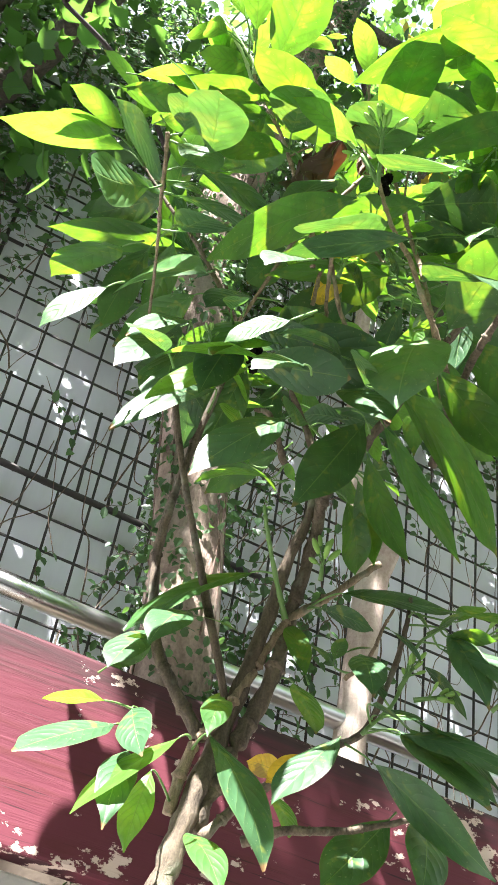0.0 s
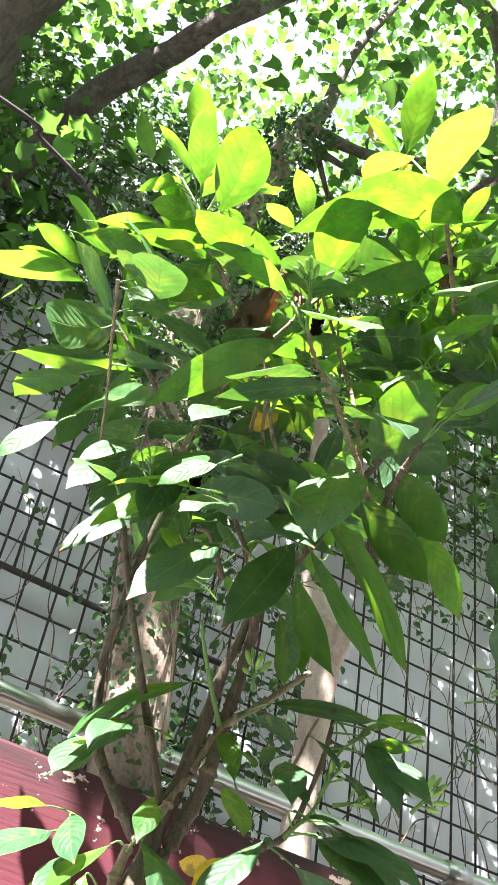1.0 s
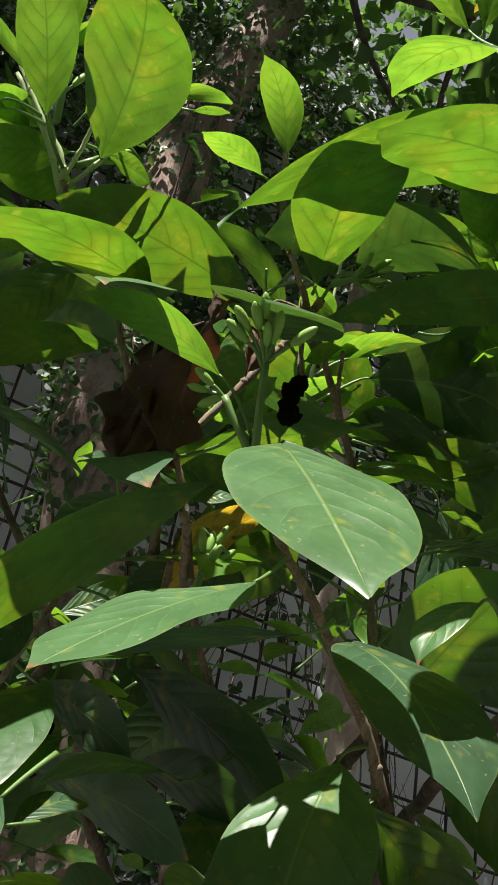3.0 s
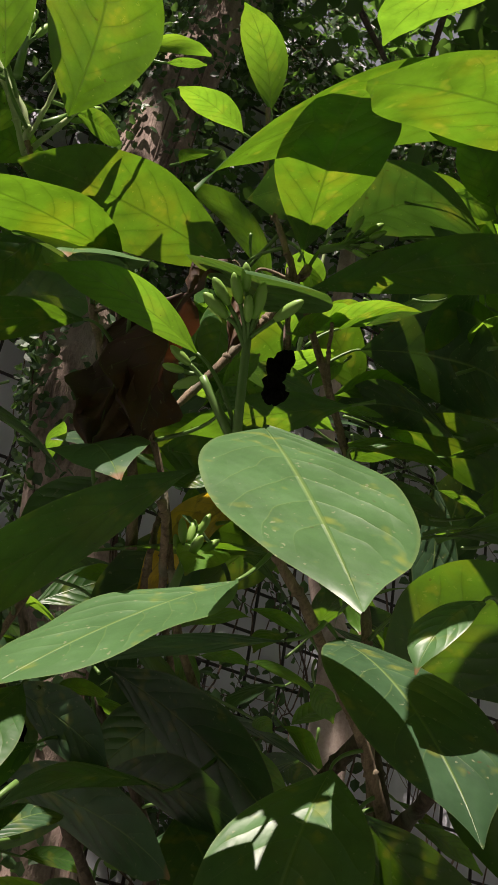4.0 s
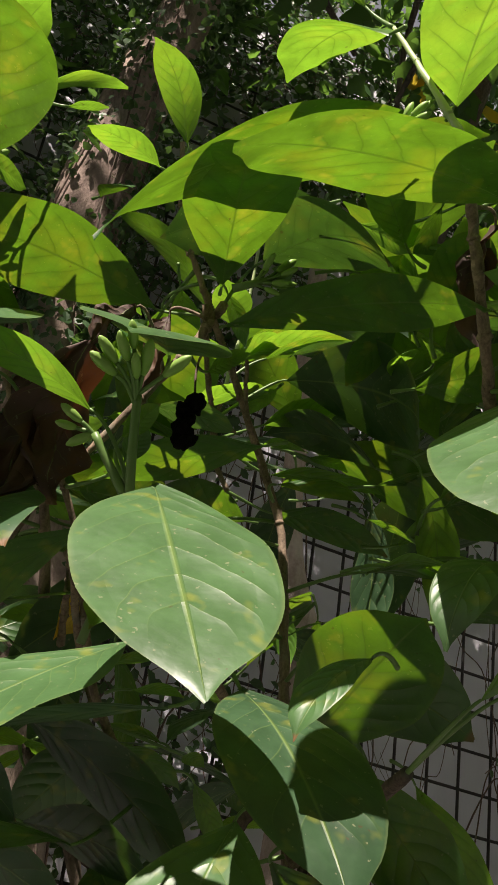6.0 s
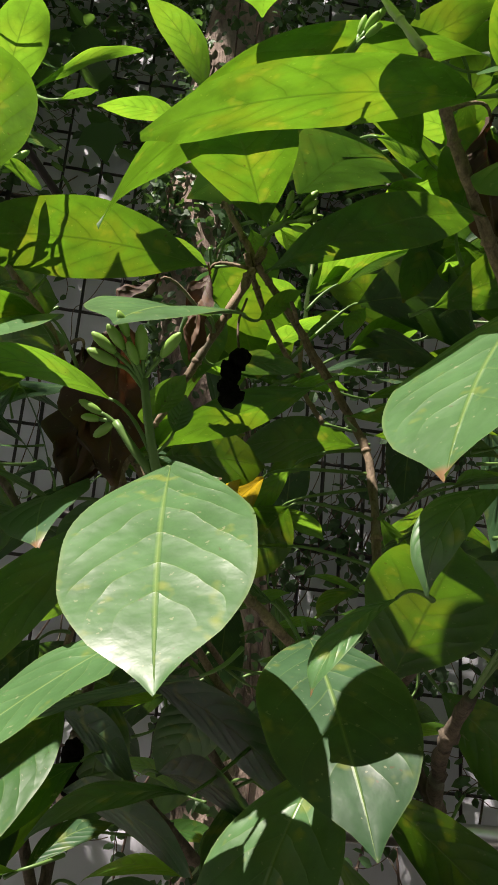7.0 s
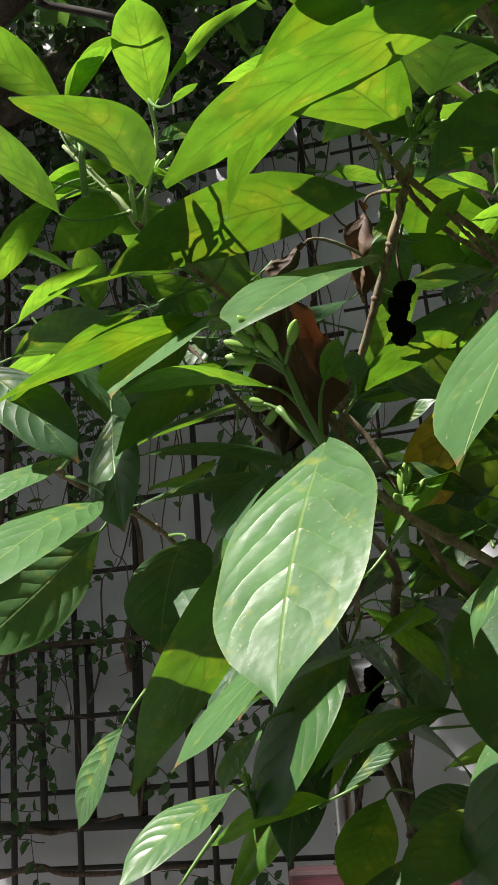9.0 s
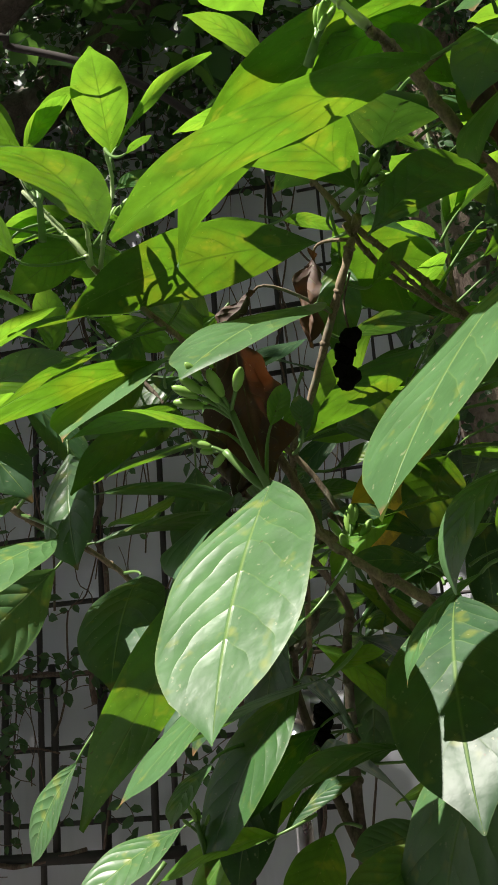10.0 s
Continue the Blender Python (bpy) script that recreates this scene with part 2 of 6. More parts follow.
def red_material():
    m = Nodes("red_paint")
    obj = m.coord("Object")
    streak = m.noise(m.add("Mapping", {"Vector": obj, "Scale": (3.5, 3.5, 60.0)}).outputs[0], 1.0, 6.0, 0.62, 0.6)
    cloud = m.noise(obj, 6.0, 4.0)
    tone = m.mix(cloud, (0.075, 0.013, 0.022), (0.145, 0.032, 0.048))
    tone = m.mix(m.ramp(streak, (0.50, (0, 0, 0)), (0.66, (0.7, 0.7, 0.7))), tone, (0.085, 0.018, 0.018))
    sep = m.add("SeparateXYZ", {0: obj})
    chips = m.math("ADD", m.noise(m.add("Mapping", {"Vector": obj, "Scale": (22, 22, 34)}).outputs[0], 1.0, 6.0, 0.66),
                   m.math("MULTIPLY", m.noise(obj, 3.0, 2.0), 0.5))
    height = m.math("SUBTRACT", sep.outputs[2], 1.035)
    foot = m.math("MULTIPLY", m.math("SUBTRACT", 1.0, m.math("MULTIPLY", height, 9.0), clamp=True), 0.11)
    chips = m.math("ADD", chips, foot)
    # the top edge has gone grey-brown and cracks along the grain
    edge = m.math("ADD", height, m.math("MULTIPLY", m.math("SUBTRACT", streak, 0.5), 0.16))
    tone = m.mix(m.ramp(edge, (0.215, (0, 0, 0)), (0.30, (0.85, 0.85, 0.85))), tone, (0.030, 0.019, 0.020))
    crack = m.ramp(m.noise(m.add("Mapping", {"Vector": obj, "Scale": (5.0, 5.0, 150.0)}).outputs[0], 1.0, 4.0, 0.6), (0.60, (0, 0, 0)), (0.66, (0.8, 0.8, 0.8)))
    tone = m.mix(crack, tone, (0.025, 0.010, 0.012))
    worn = m.ramp(chips, (0.855, (0, 0, 0)), (0.875, (1, 1, 1)))
    tone = m.mix(worn, tone, (0.56, 0.44, 0.38))
    h = m.math("ADD", streak, m.math("MULTIPLY", worn, -1.5))
    m.set(Base_Color=tone, Roughness=0.6, Normal=m.bump(h, 0.5, 0.003), Specular_IOR_Level=0.3)
    return m.mat


RED = red_material()


def concrete_material(name, a, b):
    m = Nodes(name)
    obj = m.coord("Object")
    n = m.noise(obj, 4.0, 6.0, 0.6)
    tone = m.mix(n, a, b)
    tone = m.mix(m.ramp(m.noise(obj, 40.0, 4.0), (0.55, (0, 0, 0)), (0.8, (0.6, 0.6, 0.6))), tone, tuple(c * 0.5 for c in a))
    m.set(Base_Color=tone, Roughness=0.88, Normal=m.bump(m.noise(obj, 70.0, 5.0), 0.4, 0.004))
    return m.mat


CONCRETE = concrete_material("pale_concrete", (0.34, 0.33, 0.31), (0.55, 0.54, 0.51))
RENDER_GREY = concrete_material("grey_render", (0.16, 0.16, 0.155), (0.26, 0.26, 0.25))
PAVING = concrete_material("paving", (0.10, 0.095, 0.09), (0.18, 0.175, 0.165))
SOIL = concrete_material("soil", (0.05, 0.036, 0.025), (0.11, 0.085, 0.06))

# ---- helpers of this scene ----
def mesh_of(name, verts, faces, mats, smooth=True, slots=None):
    me = bpy.data.meshes.new(name)
    me.from_pydata([tuple(v) for v in verts], [], faces)
    for m in mats:
        me.materials.append(m)
    if smooth:
        me.polygons.foreach_set("use_smooth", [True] * len(me.polygons))
    if slots is not None:
        me.polygons.foreach_set("material_index", slots)
    me.update()
    return me


def part(name, me, parent, label=""):
    ob = new(name, me)
    ob.parent = parent
    if label:
        tagged(ob, label)
    return ob


def thing(name, label, category, group="", kind="", at=(0, 0, 0)):
    ob = new(name)
    ob.location = at
    return tagged(ob, label, category, group, kind)


def tube(points, radii, sides=8, wob=0.0, seed=0, start=0):
    """Verts and faces of a closed tube along points."""
    rng = random.Random(seed)
    pts = [Vector(p) for p in points]
    verts, faces = [], []
    ref = Vector((0.31, 0.17, 0.93))
    for i, p in enumerate(pts):
        d = (pts[min(i + 1, len(pts) - 1)] - pts[max(i - 1, 0)]).normalized()
        a = d.cross(ref)
        if a.length < 0.05:
            a = d.cross(Vector((1, 0, 0)))
        a.normalize()
        b = d.cross(a)
        r = radii[i] if hasattr(radii, "__len__") else radii
        for k in range(sides):
            q = 2 * math.pi * k / sides
            rr = r * (1 + wob * (rng.random() - 0.5))
            verts.append(p + (a * math.cos(q) + b * math.sin(q)) * rr)
    for i in range(len(pts) - 1):
        for k in range(sides):
            n0, n1 = start + i * sides + k, start + i * sides + (k + 1) % sides
            faces.append((n0, n1, n1 + sides, n0 + sides))
    faces.append(tuple(start + k for k in range(sides - 1, -1, -1)))
    faces.append(tuple(start + (len(pts) - 1) * sides + k for k in range(sides)))
    return verts, faces


def smooth_path(points, n=6):
    """Catmull-Rom through points, n steps a span."""
    p = [Vector(q) for q in points]
    p = [p[0] * 2 - p[1]] + p + [p[-1] * 2 - p[-2]]
    out = []
    for i in range(1, len(p) - 2):
        for k in range(n):
            t = k / n
            a, b, c, d = p[i - 1], p[i], p[i + 1], p[i + 2]
            out.append(0.5 * (2 * b + (c - a) * t + (2 * a - 5 * b + 4 * c - d) * t * t + (3 * b - a - 3 * c + d) * t ** 3))
    out.append(p[-2])
    return out


def box(lo, hi, bevel=0.004):
    bm = bmesh.new()
    bmesh.ops.create_cube(bm, size=1.0)
    for v in bm.verts:
        v.co = Vector([(lo[i] + hi[i]) / 2 + v.co[i] * (hi[i] - lo[i]) for i in range(3)])
    if bevel:
        bmesh.ops.bevel(bm, geom=bm.edges[:], offset=bevel, segments=2, affect="EDGES", profile=0.6)
    return bm


def from_bm(name, bm, mat, smooth=False):
    me = bpy.data.meshes.new(name)
    bm.to_mesh(me)
    bm.free()
    me.materials.append(mat)
    if smooth:
        me.polygons.foreach_set("use_smooth", [True] * len(me.polygons))
    return me


# ---- setting: the frame of the back wall ----
TH = radians(30.0)
ALONG, OUT = Vector((math.cos(TH), math.sin(TH), 0)), Vector((math.sin(TH), -math.cos(TH), 0))


def on_wall(s, z, d):
    """A place s along the wall, z up, on the plane d out from the middle of the world."""
    return -OUT * d + ALONG * s + Vector((0, 0, z))


WALL_FRAME = Matrix(((ALONG.x, -OUT.x, 0, 0), (ALONG.y, -OUT.y, 0, 0), (0, 0, 1, 0), (0, 0, 0, 1)))   # x along, y into the wall


def wall_box(name, s0, s1, d0, d1, z0, z1, mat, parent=None, bevel=0.004):
    me = from_bm(name, box((s0, d0, z0), (s1, d1, z1), bevel), mat)
    ob = new(name, me)
    ob.matrix_world = WALL_FRAME
    if parent:
        ob.parent = parent
    return ob


ground = new("ground", from_bm("ground", box((-40, -40, -0.2), (40, 40, 0.0), 0), PAVING))
tagged(ground, "grey weathered paving ground", "ground", kind="structure")
# ---- back wall, planter wall, rail ----
wall = wall_box("wall_back", -5.0, 6.0, 1.99, 2.19, 0.0, 4.1, WALL)
tagged(wall, "grey-white smooth panelled wall behind the trellis", "wall", kind="structure")
planter = wall_box("planter_base", 0.0, 6.0, 1.23, 1.40, 0.0, 1.02, CONCRETE)
tagged(planter, "pale concrete base under the red board", "wall", kind="structure")
soil = wall_box("planter_soil", 0.0, 6.0, 1.402, 1.985, 0.0, 1.22, SOIL, bevel=0)
tagged(soil, "dark soil of the raised bed behind the red board", "soil", kind="structure")
board = wall_box("red_board", 0.02, 3.4, 1.20, 1.245, 1.035, 1.335, RED, bevel=0.006)
tagged(board, "dark red painted timber board with peeling paint", "board")

rail = thing("steel_rail", "round stainless steel handrail in front of the trellis", "rail")
v, f = tube([on_wall(s, 1.572, 1.5) for s in (0.0, 0.3, 0.55, 2.0, 3.4)], 0.021, 16)
part("pipe", mesh_of("pipe", v, f, [STEEL]), rail, "shiny round steel pipe")
for s in (0.03, 1.30, 2.5):
    v, f = tube([on_wall(s, 1.02, 1.5), on_wall(s, 1.50, 1.5), on_wall(s, 1.565, 1.5)], 0.014, 12)
    part("post", mesh_of("post", v, f, [STEEL]), rail)
    v, f = tube([on_wall(s - 0.028, 1.572, 1.5), on_wall(s + 0.028, 1.572, 1.5)], 0.0265, 16)
    part("collar", mesh_of("collar", v, f, [STEEL]), rail, "steel clamp collar")

# unseen plain walls behind and beside the path, added to hold back sky light
south = new("wall_south", from_bm("wall_south", box((-4.5, -3.6, 0.0), (5.0, -3.4, 4.2), 0), RENDER_GREY))
tagged(south, "unseen plain grey wall that holds back sky light", "wall", kind="structure")
east = new("wall_east", from_bm("wall_east", box((5.0, -3.6, 0.0), (5.2, 4.9, 4.2), 0), RENDER_GREY))
tagged(east, "unseen plain grey wall that holds back sky light", "wall", kind="structure")
# ---- the shrub ----
shrub = thing("shrub", "tall glossy broad-leaved green shrub with flower buds beside the red board", "shrub", at=(0, 0, 0))
STEM_POINTS = []          # places along the stems, where twigs of leaves may start
O, M, Y, L, D, K = LEAF_OLD, LEAF, LEAF_YOUNG, LEAF_YELLOW, LEAF_DEAD, LEAF_SHADED


def branch(mat, r0, r1, *points):
    pts = smooth_path(points, 7)
    rng = random.Random(len(STEM_POINTS))
    n = len(pts)
    radii = [(r0 + (r1 - r0) * i / (n - 1)) * (1 + 0.10 * math.sin(i * 1.7) + 0.12 * (rng.random() - 0.5)) for i in range(n)]
    pts = [p + Vector((rng.uniform(-1, 1), rng.uniform(-1, 1), rng.uniform(-1, 1))) * r1 * 0.25 for p in pts]
    v, f = tube(pts, radii, 9 if r0 > 0.009 else 7, 0.22 if r0 > 0.009 else 0.08, n)
    # leaf scars, as raised rings at the joints
    for i in range(4, n - 2, 6):
        if r0 < 0.012:
            d = (pts[i + 1] - pts[i - 1]).normalized() * radii[i] * 0.7
            v2, f2 = tube([pts[i] - d, pts[i] - d * 0.2, pts[i] + d], [radii[i] * 0.9, radii[i] * 1.35, radii[i] * 0.9], 7, 0.1, i, len(v))
            v, f = v + v2, f + f2
    STEM_POINTS.extend((p, radii[i]) for i, p in enumerate(pts))
    return part("branch", mesh_of("branch", v, f, [mat]), shrub)


LEAF_COUNT = [0]
INNER = []               # leaves gathered for the joined inner foliage, while INNER_ON holds True
INNER_ON = [False]


def leaf(mat, base, tip, roll, width, arch=0.3, fold=0.12, stalk=True):
    """One broad leaf from base to tip; roll turns its upper face about its axis, 0 being face up."""
    LEAF_COUNT[0] += 1
    rng = random.Random(LEAF_COUNT[0] * 7 + 1)
    base, tip = Vector(base), Vector(tip)
    ax = tip - base
    length = ax.length
    ax.normalize()
    up = Vector((0, 0, 1)) - ax * ax.z
    if up.length < 0.05:
        up = Vector((0, -1, 0)) - ax * -ax.y
    up.normalize()
    nrm = Matrix.Rotation(radians(roll), 3, ax) @ up
    side = nrm.cross(ax)
    rows, cols = 26, 10
    amp, freq, ph = rng.uniform(0.004, 0.014) * length, rng.uniform(2.2, 4.2), rng.uniform(0, 6)
    twist = rng.uniform(-0.07, 0.07)
    bend = rng.uniform(-0.010, 0.010) * length
    # broad leaves stay wide until a short drip tip, slender ones taper over a third of their length
    fat = max(0.0, min(1.0, (width / length - 0.32) / 0.16))
    full, taper, pinch = 0.84 - 0.14 * fat + rng.uniform(-0.03, 0.03), 0.74 + 0.10 * fat, 0.38 + 0.16 * fat
    dry = mat is LEAF_DEAD
    if dry:
        amp, twist, fold = 0.07 * length, twist * 3, fold + 0.4
    # the midrib as an arc whose chord runs from base to tip
    pts, x, z = [], 0.0, 0.0
    for i in range(rows + 1):
        pts.append((x, z))
        ang = arch * (1 - 2 * (i + 0.5) / rows) - (0.35 * max(0, (i / rows - 0.82) / 0.18) * arch)
        x, z = x + math.cos(ang), z + math.sin(ang)
    k = math.atan2(pts[-1][1], pts[-1][0])
    scale = length / math.hypot(*pts[-1])
    mid = [((px * math.cos(k) + pz * math.sin(k)) * scale, (-px * math.sin(k) + pz * math.cos(k)) * scale) for px, pz in pts]
    verts, faces, uvs = [], [], []
    for i in range(rows + 1):
        s = i / rows
        half = width / 2 * max(0.0, math.sin(math.pi * s ** 1.04)) ** full
        q = max(0.0, (s - taper) / (1 - taper))
        half *= 1 - pinch * q * q * (3 - 2 * q)
        q = max(0.0, (0.22 - s) / 0.22)
        half *= 1 - 0.30 * q * q
        half = max(half, 0.0008)
        half *= 1 + 0.015 * math.sin(s * 19 + ph)
        for j in range(cols + 1):
            u = 2 * j / cols - 1
            y = u * half
            lift = abs(y) * math.tan(fold) - (abs(u) ** 2.5) * half * fold * 0.9
            lift += amp * (u * abs(u)) * math.sin(freq * math.pi * s + ph + (0.9 if u > 0 else 0)) + y * twist * (s - 0.3)
            lift -= 0.0007 * max(0.0, 1 - abs(u) * 4) * (1 - s)
            if dry:
                q = Vector((s * 4, u * 2.5, ph))
                lift += noise.noise(q) * 0.10 * length + noise.noise(q * 3.1) * 0.035 * length
                y *= 0.85 + 0.5 * noise.noise(q * 1.7 + Vector((5, 0, 0)))
            verts.append((mid[i][0], y + bend * math.sin(math.pi * s), mid[i][1] + lift))
            uvs.append((s, 0.5 + u * 0.5))
    for i in range(rows):
        for j in range(cols):
            a = i * (cols + 1) + j
            faces.append((a, a + 1, a + cols + 2, a + cols + 1))
    slots = [0] * len(faces)
    frame_m = Matrix(((ax.x, side.x, nrm.x, base.x), (ax.y, side.y, nrm.y, base.y), (ax.z, side.z, nrm.z, base.z), (0, 0, 0, 1)))
    inv = frame_m.inverted()
    if stalk and STEM_POINTS:
        # the stalk, back to the nearest stem
        def far(q):
            d = q[0] - base
            return d.length + 1.6 * max(0.0, d.dot(ax)) + 0.25 * max(0.0, d.z)
        near, rad = min(STEM_POINTS, key=far)
        d = near - base
        reach = min(d.length, 0.11)
        start_dir = -ax
        pull = base + start_dir * min(0.014, reach * 0.35)
        if d.dot(ax) > 0:
            near = base - ax * 0.016
            d = near - base
        end = near if d.length < 0.08 else base - ax * 0.018 + d.normalized() * 0.02
        curve = []
        for n in range(8):
            t = n / 7
            curve.append(inv @ (base * (1 - t) ** 2 + pull * 2 * t * (1 - t) + end * t * t))
        rv, rf = tube(curve, [0.0009 + 0.0007 * n / 7 for n in range(8)], 6, 0, 0, len(verts))
        verts, faces = verts + rv, faces + rf
        slots += [1] * len(rf)
    if INNER_ON[0]:
        INNER.append(([frame_m @ Vector(v) for v in verts], faces, slots, uvs + [(0.5, 0.47)] * (len(verts) - len(uvs)), mat))
        return None
    me = mesh_of("leaf", verts, faces, [mat, BARK_TWIG if dry else GREEN_STEM], True, slots)
    lay = me.uv_layers.new(name="leaf")
    uvs += [(0.5, 0.47)] * (len(verts) - len(uvs))
    for lp in me.loops:
        lay.data[lp.index].uv = uvs[lp.vertex_index]
    ob = new("leaf", me)
    ob.matrix_world = frame_m
    ob.parent = shrub
    if dry:
        tagged(ob, "dry curled brown dead leaf")
    elif mat is LEAF_YELLOW:
        tagged(ob, "yellowing leaf with brown patches")
    return ob


def bud(parent, at, way, size=0.017):
    way = Vector(way).normalized()
    pts = [Vector(at) + way * size * t for t in (0, 0.12, 0.3, 0.55, 0.8, 0.95, 1.0)]
    v, f = tube(pts, [size * r for r in (0.08, 0.13, 0.17, 0.185, 0.15, 0.075, 0.015)], 8)
    return part("bud", mesh_of("bud", v, f, [BUD]), parent)


def bud_cluster(at, up, n=9, size=0.017, spread=1.0, stem=0.03, seed=0):
    rng = random.Random(seed)
    at, up = Vector(at), Vector(up).normalized()
    v, f = tube([at - up * stem, at - up * stem * 0.4, at], [0.0032, 0.0026, 0.0022], 7)
    cl = part("inflorescence", mesh_of("inflorescence", v, f, [GREEN_STEM]), shrub, "green flower stalk with closed pale green buds")
    for k in range(n):
        a = 2.4 * k + rng.uniform(-0.3, 0.3)
        tilt = spread * (0.15 + 0.95 * (k / n)) + rng.uniform(-0.1, 0.1)
        x = up.orthogonal().normalized()
        d = up * math.cos(tilt) + (x * math.cos(a) + up.cross(x) * math.sin(a)) * math.sin(tilt)
        root = at - up * stem * 0.5 * (k / n)
        start = root + d * size * rng.uniform(0.4, 1.0)
        v, f = tube([root, start], [0.0013, 0.0011], 5)
        part("pedicel", mesh_of("pedicel", v, f, [GREEN_STEM]), cl)
        bud(cl, start, d, size * rng.uniform(0.75, 1.1))
    return cl


def bud_spray(foot, fork, tips, size):
    """A stout green stalk that forks into short pedicels, each with one closed bud that ends at its tip."""
    foot, fork = Vector(foot), Vector(fork)
    pts = smooth_path([foot, foot.lerp(fork, 0.5) + Vector((0, -0.002, -0.001)), fork], 4)
    v, f = tube(pts, [0.0030 - 0.0006 * i / (len(pts) - 1) for i in range(len(pts))], 8)
    cl = part("inflorescence", mesh_of("inflorescence", v, f, [GREEN_STEM]), shrub, "stout green flower stalk with closed pale green buds")
    for k, tip in enumerate(tips):
        tip = Vector(tip)
        long = size * (0.86 + 0.09 * (k % 4))
        d = (tip - fork).normalized()
        start = tip - d * long
        v, f = tube(smooth_path([fork.lerp(foot, 0.06 * (k % 3)), fork.lerp(start, 0.55), start], 4), 0.0013, 6)
        part("pedicel", mesh_of("pedicel", v, f, [GREEN_STEM]), cl)
        bud(cl, start, d, long)
    return cl


branch(BARK_SHRUB, .0156, .0030, (-0.153, 0.868, 0.877), (-0.151, 0.871, 0.934), (-0.138, 0.874, 1.009), (-0.117, 0.897, 1.123), (-0.096, 0.912, 1.231), (-0.075, 0.899, 1.342), (-0.051, 0.879, 1.429), (-0.066, 0.856, 1.515), (-0.114, 0.810, 1.591))
branch(BARK_SHRUB, .0114, .0040, (-0.134, 0.884, 0.983), (-0.107, 0.895, 1.081), (-0.078, 0.912, 1.173), (-0.062, 0.919, 1.289), (-0.045, 0.896, 1.379), (-0.035, 0.859, 1.424), (0.009, 0.816, 1.479), (0.046, 0.781, 1.525), (0.101, 0.713, 1.581), (0.164, 0.645, 1.606))
branch(BARK_SHRUB, .0083, .0020, (-0.145, 0.892, 1.095), (-0.184, 0.892, 1.150), (-0.216, 0.890, 1.209), (-0.234, 0.881, 1.308), (-0.227, 0.857, 1.398), (-0.209, 0.835, 1.487), (-0.185, 0.810, 1.581), (-0.173, 0.794, 1.632), (-0.244, 0.742, 1.741), (-0.296, 0.730, 1.809), (-0.351, 0.711, 1.884))
branch(BARK_TWIG, .0070, .0045, (-0.159, 0.872, 0.993), (-0.147, 0.867, 1.062), (-0.120, 0.884, 1.123), (-0.097, 0.908, 1.190), (-0.066, 0.913, 1.265), (-0.015, 0.925, 1.320), (0.041, 0.933, 1.381))
branch(GREEN_STEM, .0040, .0020, (-0.066, 0.913, 1.265), (-0.083, 0.880, 1.301), (-0.102, 0.834, 1.351), (-0.107, 0.818, 1.369))
branch(BARK_SHRUB, .0062, .0031, (-0.080, 0.882, 0.977), (-0.035, 0.885, 0.997), (0.024, 0.905, 1.013), (0.096, 0.917, 1.040))
branch(BARK_SHRUB, .0062, .0026, (-0.120, 0.868, 0.972), (-0.086, 0.884, 1.020), (-0.008, 0.896, 1.095), (0.039, 0.907, 1.135), (0.072, 0.900, 1.239), (0.081, 0.894, 1.308))
branch(BARK_TWIG, .0040, .0025, (0.099, 0.713, 1.508), (0.080, 0.677, 1.542), (0.063, 0.649, 1.563), (0.038, 0.603, 1.592), (0.019, 0.583, 1.611), (0.004, 0.561, 1.633), (-0.008, 0.541, 1.662))
branch(BARK_TWIG, .0040, .0020, (0.095, 0.741, 1.501), (0.081, 0.726, 1.597), (0.074, 0.734, 1.657), (0.061, 0.748, 1.745), (0.042, 0.728, 1.790), (0.020, 0.687, 1.831), (0.000, 0.652, 1.864), (-0.016, 0.635, 1.896), (-0.030, 0.621, 1.924), (-0.037, 0.595, 1.983))
branch(BARK_TWIG, .0020, .0015, (0.040, 0.725, 1.795), (0.033, 0.696, 1.802), (0.029, 0.676, 1.813), (0.030, 0.645, 1.825))
branch(BARK_TWIG, .0040, .0020, (-0.080, 0.673, 1.645), (-0.088, 0.650, 1.699), (-0.103, 0.641, 1.728), (-0.121, 0.614, 1.767), (-0.138, 0.598, 1.807), (-0.175, 0.560, 1.859), (-0.186, 0.547, 1.877))
branch(PALE_STEM, .0025, .0020, (-0.186, 0.547, 1.877), (-0.190, 0.537, 1.893), (-0.216, 0.522, 1.930), (-0.239, 0.517, 1.970))
branch(PALE_STEM, .0020, .0015, (-0.186, 0.547, 1.877), (-0.174, 0.533, 1.902), (-0.164, 0.514, 1.915))
branch(PALE_STEM, .0025, .0020, (-0.188, 0.555, 1.873), (-0.206, 0.537, 1.911), (-0.237, 0.518, 1.956))
branch(PALE_STEM, .0020, .0015, (-0.188, 0.555, 1.873), (-0.154, 0.537, 1.898), (-0.144, 0.537, 1.926), (-0.128, 0.518, 1.944))
branch(BARK_TWIG, .0030, .0020, (-0.078, 0.728, 1.634), (-0.071, 0.691, 1.656), (-0.065, 0.663, 1.665))
branch(BARK_SHRUB, .0052, .0031, (0.112, 0.799, 1.488), (0.100, 0.750, 1.525), (0.088, 0.744, 1.569))
branch(BARK_SHRUB, .0062, .0042, (0.097, 0.849, 1.482), (0.110, 0.760, 1.511), (0.131, 0.681, 1.527), (0.157, 0.625, 1.546))
branch(BARK_SHRUB, .0047, .0031, (-0.094, 0.856, 1.467), (-0.115, 0.807, 1.502), (-0.138, 0.816, 1.521))
branch(BARK_TWIG, .0030, .0025, (-0.057, 0.623, 1.655), (-0.055, 0.643, 1.648), (-0.059, 0.706, 1.627), (-0.054, 0.780, 1.601))
